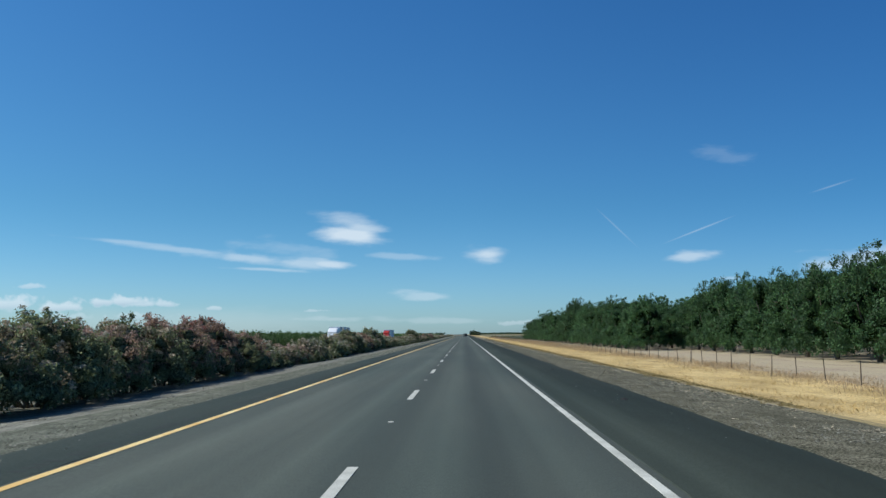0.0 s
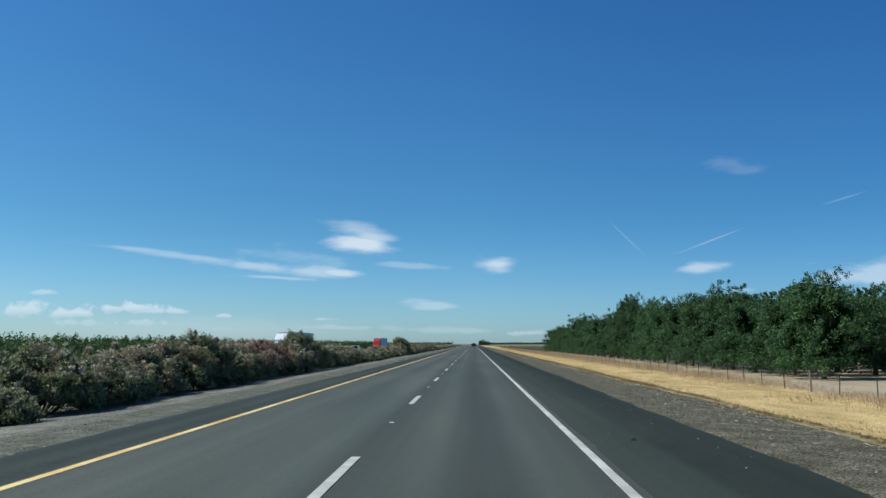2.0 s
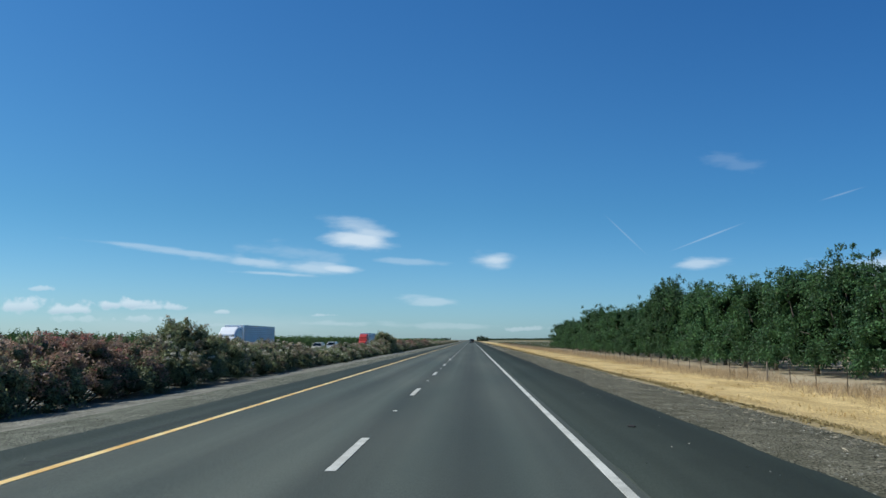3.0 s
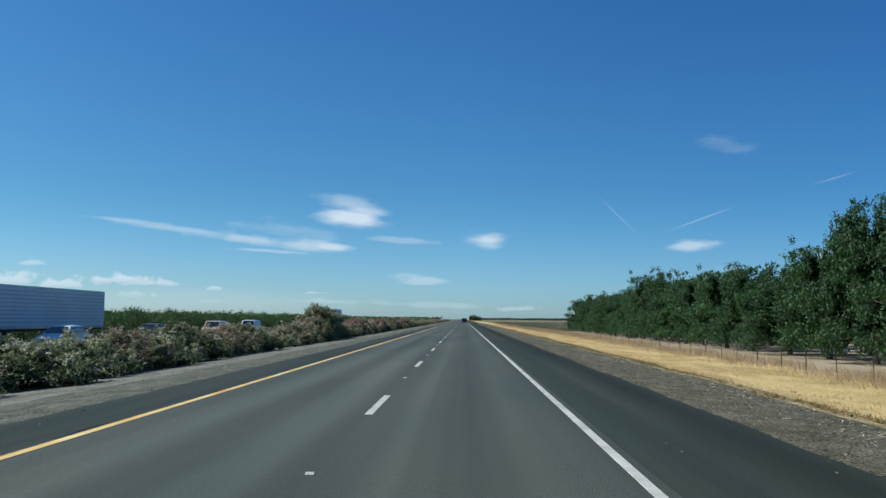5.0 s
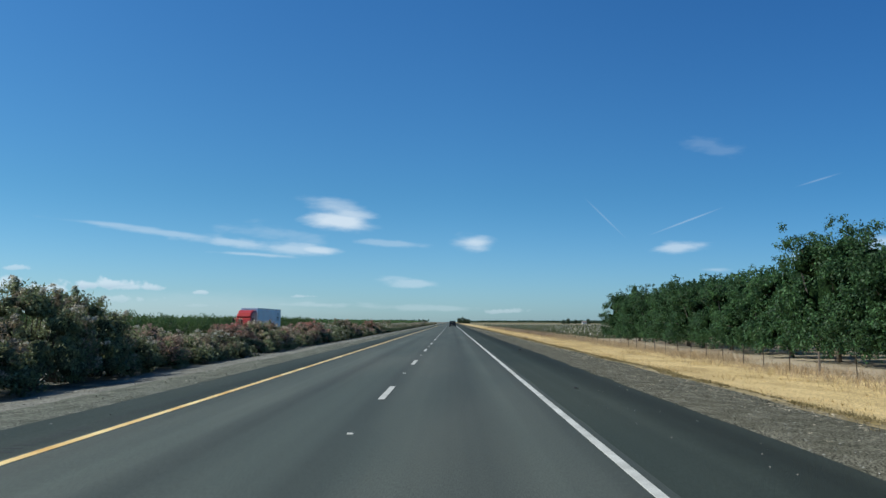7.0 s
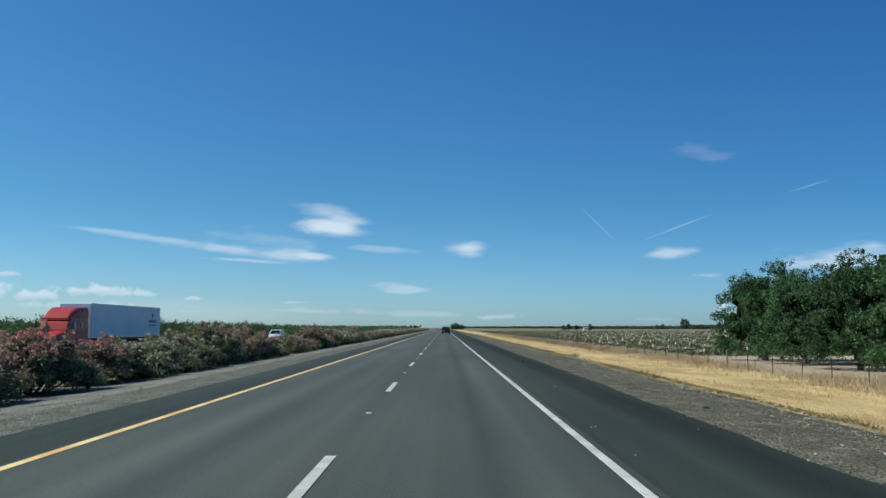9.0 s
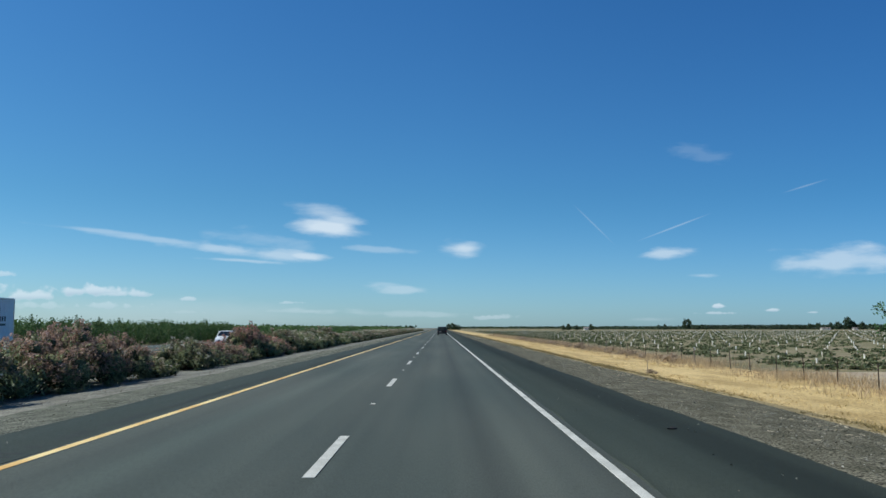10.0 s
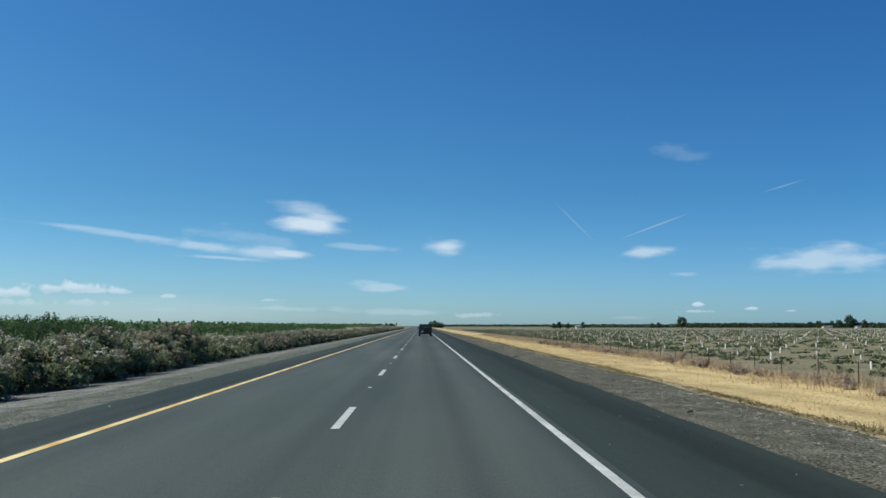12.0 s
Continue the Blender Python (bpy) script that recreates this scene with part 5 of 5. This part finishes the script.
def semi_truck(name, label, x, rear, z, paint, aero, logo):
    """A tractor and box trailer with the nose towards -y; x is the middle of the lane, rear the y of the trailer's doors."""
    length = 21.6
    ob = thing(name, label, "truck", at=(x, rear - length, z))
    half = 1.22
    # tractor
    v, f = loft([ring(0.10, 0.95, 0.50, 1.25, 0.80, 0.12), ring(0.45, 1.08, 0.48, 1.52, 0.92, 0.14), ring(1.3, 1.14, 0.50, 1.72, 1.0, 0.14), ring(1.95, 1.18, 0.55, 1.86, 1.08, 0.12)])
    hood = mesh_object("hood", v, f, paint, ob)
    part("grille", box_piece(-0.52, 0.52, 0.04, 0.30, 0.62, 1.32, 0.03), TRIM_BLACK, hood)
    for i in range(5):
        part("grille_bar", box_piece(-0.48, 0.48, 0.025, 0.05, 0.70 + i * 0.12, 0.735 + i * 0.12, 0), ALLOY, hood)
    part("bumper", box_piece(-1.18, 1.18, -0.08, 0.42, 0.30, 0.62, 0.06), paint if aero else ALLOY, ob)
    for s in (-1, 1):
        lamp = [(s * 0.60, 0.10, 0.86), (s * 1.02, 0.34, 0.86), (s * 1.02, 0.42, 1.14), (s * 0.60, 0.16, 1.06)]
        panel("headlamp", lamp if s > 0 else lamp[::-1], LAMP_GLASS, ob, 0.04)
    v, f = loft([ring(1.85, 1.14, 0.75, 1.92, 1.06, 0.08), ring(2.05, 1.20, 0.70, 2.45, 1.05, 0.10), ring(2.5, 1.22, 0.65, 2.85, 1.10, 0.12), ring(3.2, 1.22, 0.60, 2.95, 1.14, 0.12), ring(5.25, 1.22, 0.60, 3.0, 1.16, 0.12)])
    cab = mesh_object("cab", v, f, paint, ob)
    panel("windshield", [(-1.02, 1.93, 1.98), (1.02, 1.93, 1.98), (0.98, 2.34, 2.72), (-0.98, 2.34, 2.72)], GLASS, cab, 0.05)
    top = 3.85 if aero else 3.75
    v, f = loft([ring(2.15, 1.02, 2.66, 2.84, 0.95, 0.05), ring(2.7, 1.12, 2.70, 3.30, 0.98, 0.14), ring(3.6, 1.20, 2.75, top - 0.06, 1.08, 0.16), ring(5.2, 1.22, 2.80, top, 1.12, 0.16)])
    part_roof = mesh_object("roof_fairing", v, f, paint, ob)
    for i in range(5):
        part("marker_lamp", box_piece(-0.5 + i * 0.25 - 0.03, -0.5 + i * 0.25 + 0.03, 2.30, 2.38, 2.86, 2.91, 0.005), LAMP_GLASS, part_roof)
    for s in (-1, 1):
        def side(name_, y0, y1, z0, z1, mat, cut=0.0, off=1.222):
            q = [(s * off, y0, z0), (s * off, y1, z0), (s * off * 0.985, y1, z1), (s * off * 0.985, y0 + cut, z1)]
            panel(name_, q if s > 0 else [q[1], q[0], q[3], q[2]], mat, cab, 0.02)
        side("side_window", 2.42, 3.16, 1.86, 2.50, GLASS, 0.22)
        side("sleeper_window", 3.95, 4.25, 2.0, 2.5, GLASS)
        side("door_seam", 3.24, 3.27, 0.75, 2.6, TRIM_BLACK)
        side("vent", 3.9, 4.3, 3.1, 3.5, TRIM_BLACK, 0.1, 1.18)
        part("side_skirt", box_piece(min(s * 1.18, s * 1.23), max(s * 1.18, s * 1.23), 2.95, 5.5, 0.38, 1.0, 0.02), paint, ob)
        v, f = tube([(s * 0.98, 3.1, 0.74), (s * 0.98, 4.7, 0.74)], [0.29, 0.29], 14)
        mesh_object("fuel_tank", v, f, ALLOY, ob)
        part("mirror", box_piece(min(s * 1.34, s * 1.52), max(s * 1.34, s * 1.52), 1.92, 2.05, 1.95, 2.55, 0.03), TRIM_BLACK, ob)
        part("mirror_arm", box_piece(min(s * 1.1, s * 1.36), max(s * 1.1, s * 1.36), 1.97, 2.01, 2.2, 2.25, 0), TRIM_BLACK, ob)
        wheel(ob, s * 1.02, 1.15, 0.51, 0.30)
        v, f = tube([(s * 0.82, 1.15, 0.53), (s * 1.17, 1.15, 0.53)], [0.60, 0.60], 18)
        mesh_object("wheel_arch", v, f, TRIM_BLACK, ob)
        for wy in (5.95, 7.2):
            wheel(ob, s * 0.92, wy, 0.51, 0.56)
        for wy in (length - 3.5, length - 2.25):
            wheel(ob, s * 0.92, wy, 0.51, 0.56)
        part("mudguard", box_piece(min(s * 0.7, s * 1.2), max(s * 0.7, s * 1.2), 7.75, 7.80, 0.25, 1.0, 0), TRIM_BLACK, ob)
        part("landing_leg", box_piece(min(s * 0.62, s * 0.74), max(s * 0.62, s * 0.74), 8.7, 8.84, 0.25, 1.15, 0.01), ALLOY, ob)
    part("chassis", box_piece(-0.45, 0.45, 2.0, 8.0, 0.62, 0.92, 0.02), TRIM_BLACK, ob)
    # trailer
    y0, y1, low, high = 5.55, length, 1.18, 4.08
    box = part("trailer_box", box_piece(-half - 0.06, half + 0.06, y0, y1, low, high, 0.04), TRAILER_SKIN, ob)
    for s in (-1, 1):
        xs = s * (half + 0.06)
        def rail(name_, a, b, c, d, mat, proud=0.018):
            part(name_, box_piece(min(xs, xs + s * proud), max(xs, xs + s * proud), a, b, c, d, 0), mat, box)
        rail("top_rail", y0 + 0.02, y1 - 0.02, high - 0.13, high - 0.03, ALLOY)
        rail("bottom_rail", y0 + 0.02, y1 - 0.02, low + 0.02, low + 0.20, ALLOY)
        rail("corner_post", y0 + 0.01, y0 + 0.12, low + 0.2, high - 0.13, ALLOY)
        rail("corner_post", y1 - 0.12, y1 - 0.01, low + 0.2, high - 0.13, ALLOY)
        for i in range(1, 26 if logo else 10):
            if logo:
                yy = y0 + i * (y1 - y0) / 26
                rail("seam", yy - 0.012, yy + 0.012, low + 0.2, high - 0.13, TRAILER_SKIN, 0.008)
            else:
                zz = low + 0.2 + i * (high - low - 0.33) / 10
                # raised strip in grey, painting the shade line of each corrugation
                rail("rib", y0 + 0.12, y1 - 0.12, zz - 0.018, zz + 0.018, RIB_SHADE, 0.022)
    part("floor_beam", box_piece(-1.1, 1.1, y0 + 0.3, y1 - 0.1, low - 0.16, low, 0), TRIM_BLACK, ob)
    part("bogie", box_piece(-0.55, 0.55, length - 4.4, length - 1.2, 0.62, low - 0.1, 0.02), TRIM_BLACK, ob)
    part("rear_guard", box_piece(-1.1, 1.1, length - 0.12, length - 0.04, 0.45, 0.57, 0.01), ALLOY, ob)
    for s in (-1, 1):
        part("guard_post", box_piece(s * 0.5 - 0.04, s * 0.5 + 0.04, length - 0.12, length - 0.05, 0.5, low, 0), ALLOY, ob)
        part("rear_door", box_piece(min(s * 0.02, s * 1.2), max(s * 0.02, s * 1.2), y1, y1 + 0.03, low + 0.15, high - 0.1, 0.01), TRAILER_SKIN, box)
    if logo:  # faded print near the doors: a round mark over two lines of unreadable letters
        xs = half + 0.06
        for yy, zz, wy, wz in [(y1 - 2.05, 3.28, 0.46, 0.30), (y1 - 2.05, 3.05, 0.30, 0.12)]:
            part("logo_mark", box_piece(xs, xs + 0.012, yy - wy / 2, yy + wy / 2, zz - wz / 2, zz + wz / 2, 0), LOGO_GREEN, box)
        for i in range(7):
            part("letter_bar", box_piece(xs, xs + 0.012, y1 - 3.05 + i * 0.30, y1 - 2.87 + i * 0.30, 2.52, 2.84, 0), LOGO_GREEN, box)
        part("letter_bar", box_piece(xs, xs + 0.012, y1 - 3.05, y1 - 1.07, 2.22, 2.36, 0), LOGO_GREEN, box)
    return ob


def build_lead():
    """The black vehicle ahead, seen from behind."""
    car_ob = thing("boxy_vehicle", "black boxy off-road vehicle driving ahead on the asphalt", "car", at=(1.95, 453.0, 0.003))
    w = 1.06
    v, f = loft([ring(0.0, w, 0.48, 1.12, w * 0.98, 0.06), ring(3.2, w, 0.48, 1.14, w * 0.98, 0.06), ring(4.6, w * 0.96, 0.50, 1.12, w * 0.90, 0.08)])
    mesh_object("body", v, f, BLACK_PAINT, car_ob)
    v, f = loft([ring(0.02, w * 0.95, 1.08, 1.94, w * 0.86, 0.08), ring(2.4, w * 0.95, 1.08, 1.98, w * 0.88, 0.08), ring(2.9, w * 0.93, 1.08, 1.3, w * 0.9, 0.05)])
    cab = mesh_object("cabin", v, f, BLACK_PAINT, car_ob)
    panel("rear_window", [(-0.78, 0.012, 1.28), (0.78, 0.012, 1.28), (0.74, 0.012, 1.78), (-0.74, 0.012, 1.78)], GLASS, cab, 0.03)
    v, f = tube([(0.12, -0.22, 1.08), (0.12, 0.02, 1.08)], [0.38, 0.40], 18)
    mesh_object("spare_wheel", v, f, RUBBER, car_ob)
    part("bumper", box_piece(-w, w, -0.14, 0.06, 0.46, 0.64, 0.03), TRIM_BLACK, car_ob)
    part("number_plate", box_piece(-0.62, -0.30, -0.02, -0.005, 0.74, 0.88, 0), PLATE, car_ob)
    for s in (-1, 1):
        part("tail_lamp", box_piece(s * 0.94 - 0.06, s * 0.94 + 0.06, -0.03, 0.02, 0.84, 1.02, 0.01), TAIL_RED, car_ob)
        part("mirror", box_piece(min(s * 1.02, s * 1.2), max(s * 1.02, s * 1.2), 2.55, 2.68, 1.22, 1.42, 0.02), TRIM_BLACK, car_ob)
        for wy in (0.72, 3.75):
            wheel(car_ob, s * 0.92, wy, 0.42, 0.30, TRIM_BLACK)
    part("axle", box_piece(-0.8, 0.8, 0.66, 0.78, 0.36, 0.48, 0.02), TRIM_BLACK, car_ob)


def build_traffic():
    z = FAR_ROAD_Z + 0.003
    semi_truck("semi_truck", "white semi truck with a long white box trailer", -28.9, 196.3, z, WHITE_PAINT, True, False)
    semi_truck("semi_truck", "red semi truck with a white box trailer printed near the doors", -28.9, 323.4, z, RED_PAINT, False, True)
    car("sedan", "white sedan on the oncoming carriageway", -25.1, 182.6, z, WHITE_PAINT)
    car("suv", "silver off-road estate car on the oncoming carriageway", -25.1, 229.6, z, SILVER_PAINT, 4.5, 1.84, 1.02, 1.74, 1.05, 0.15, 0.26, 0.75, radius=0.37)
    car("hatchback", "dark grey hatchback on the oncoming carriageway", -25.1, 198.2, z, DARK_PAINT, 4.2, 1.78, 0.95, 1.48, 1.0, 0.35, 0.2, 0.4)
    car("suv", "dusty beige estate car on the oncoming carriageway", -25.1, 215.4, z, BEIGE_PAINT, 4.5, 1.84, 1.0, 1.68, 1.05, 0.2, 0.24, 0.6, radius=0.36)
    pickup("pickup_truck", "blue-grey pickup truck on the oncoming carriageway", -25.1, 85.4, z, BLUE_PAINT)
    car("suv", "white estate car on the oncoming carriageway", -25.1, 366.5, z, WHITE_PAINT, 4.7, 1.88, 1.02, 1.72, 1.1, 0.2, 0.24, 0.6, radius=0.37)


build_lead()
build_traffic()


# ---- small roadside things ----
def build_roadside():
    stake = thing("marker_stake", "thin leaning pale wooden stake in the straw", "stake", at=(12.5, 311.4, -0.76))
    stake.rotation_euler = (0, radians(5), 0)
    part("shaft", box_piece(-0.02, 0.02, -0.012, 0.012, -0.15, 0.78, 0.003), STAKE_WOOD, stake)
    sign = thing("roadside_marker", "small dark marker plate on a thin steel post", "sign", at=(-20.4, 60.0, -0.42))
    part("post", box_piece(-0.025, 0.025, -0.02, 0.02, -0.2, 2.6, 0.003), POST_STEEL, sign)
    part("plate", box_piece(-0.2, 0.2, -0.035, -0.022, 2.25, 2.75, 0.004), TRIM_BLACK, sign)
    rng = np.random.default_rng(77)
    # dead tumbleweeds along the fence
    drift = [(20.1 + rng.normal(0, 0.45), 338 + i * 2.3 + rng.uniform(-1, 1), rng.uniform(0.45, 1.0)) for i in range(46)]
    first = None
    for i, (x, y, s) in enumerate([(19.4, 331, 1.15), (19.2, 439, 1.3), (20.0, 360, 0.8), (19.8, 395, 0.7), (19.6, 205, 0.6), (19.5, 411, 0.6), (13.2, 313.0, 0.45), (20.1, 300, 0.6), (19.9, 378, 0.55)] + drift):
        if first is None:
            first = thing("dead_bush", "brown dead tumbleweed caught by the fence", "bush", "tumbleweeds")
            blobs = [((rng.uniform(-0.4, 0.4), rng.uniform(-0.5, 0.5), rng.uniform(0.25, 0.6)), (0.35, 0.4, 0.32)) for _ in range(7)]
            pts, way = in_blobs(rng, blobs, [130] * 7, 0.3)
            v, f = leaves(rng, pts, way, 0.22, 0.02, 0.9, 0.8)
            leaf_object("twig_ball", [(v, f, 0)], [BUSH_DEAD], first)
            v, f = lumps(rng, blobs, 0.55)
            mesh_object("inner_growth", v, f, BUSH_DEAD, first)
            first.matrix_basis = pose(x, y, ground_height(x) - 0.05)
            ob = first
        else:
            ob = copy_thing(first, pose(x, y, ground_height(x) - 0.05, 0, 0, 70 * i))
        ob.scale = (s, s, s)
    # far farm buildings
    def house(x, y, w, d, h, label):
        ob = thing("farm_building", label, "building", at=(x, y, -1.1))
        part("wall", box_piece(-w / 2, w / 2, 0, d, 0, h, 0), HOUSE_WALL, ob)
        v = [(-w / 2 - 0.4, -0.4, h), (w / 2 + 0.4, -0.4, h), (w / 2 + 0.4, d + 0.4, h), (-w / 2 - 0.4, d + 0.4, h), (-w / 2 - 0.4, d / 2, h + d * 0.28), (w / 2 + 0.4, d / 2, h + d * 0.28)]
        mesh_object("roof", v, [(0, 1, 5, 4), (2, 3, 4, 5), (0, 4, 3), (1, 2, 5), (0, 3, 2, 1)], HOUSE_ROOF, ob)
        for k in range(2):
            part("window", box_piece(-w * 0.3 + k * w * 0.5, -w * 0.3 + k * w * 0.5 + 1.2, -0.06, 0.02, 1.0, 2.2, 0), GLASS, ob)
    house(148, 1072, 4.5, 5, 2.0, "small white farm building before far trees")
    house(440, 1180, 10, 4, 1.6, "long white farm shed before far trees")
    house(474, 1180, 5, 4, 1.6, "small white farm outbuilding before far trees")


build_roadside()
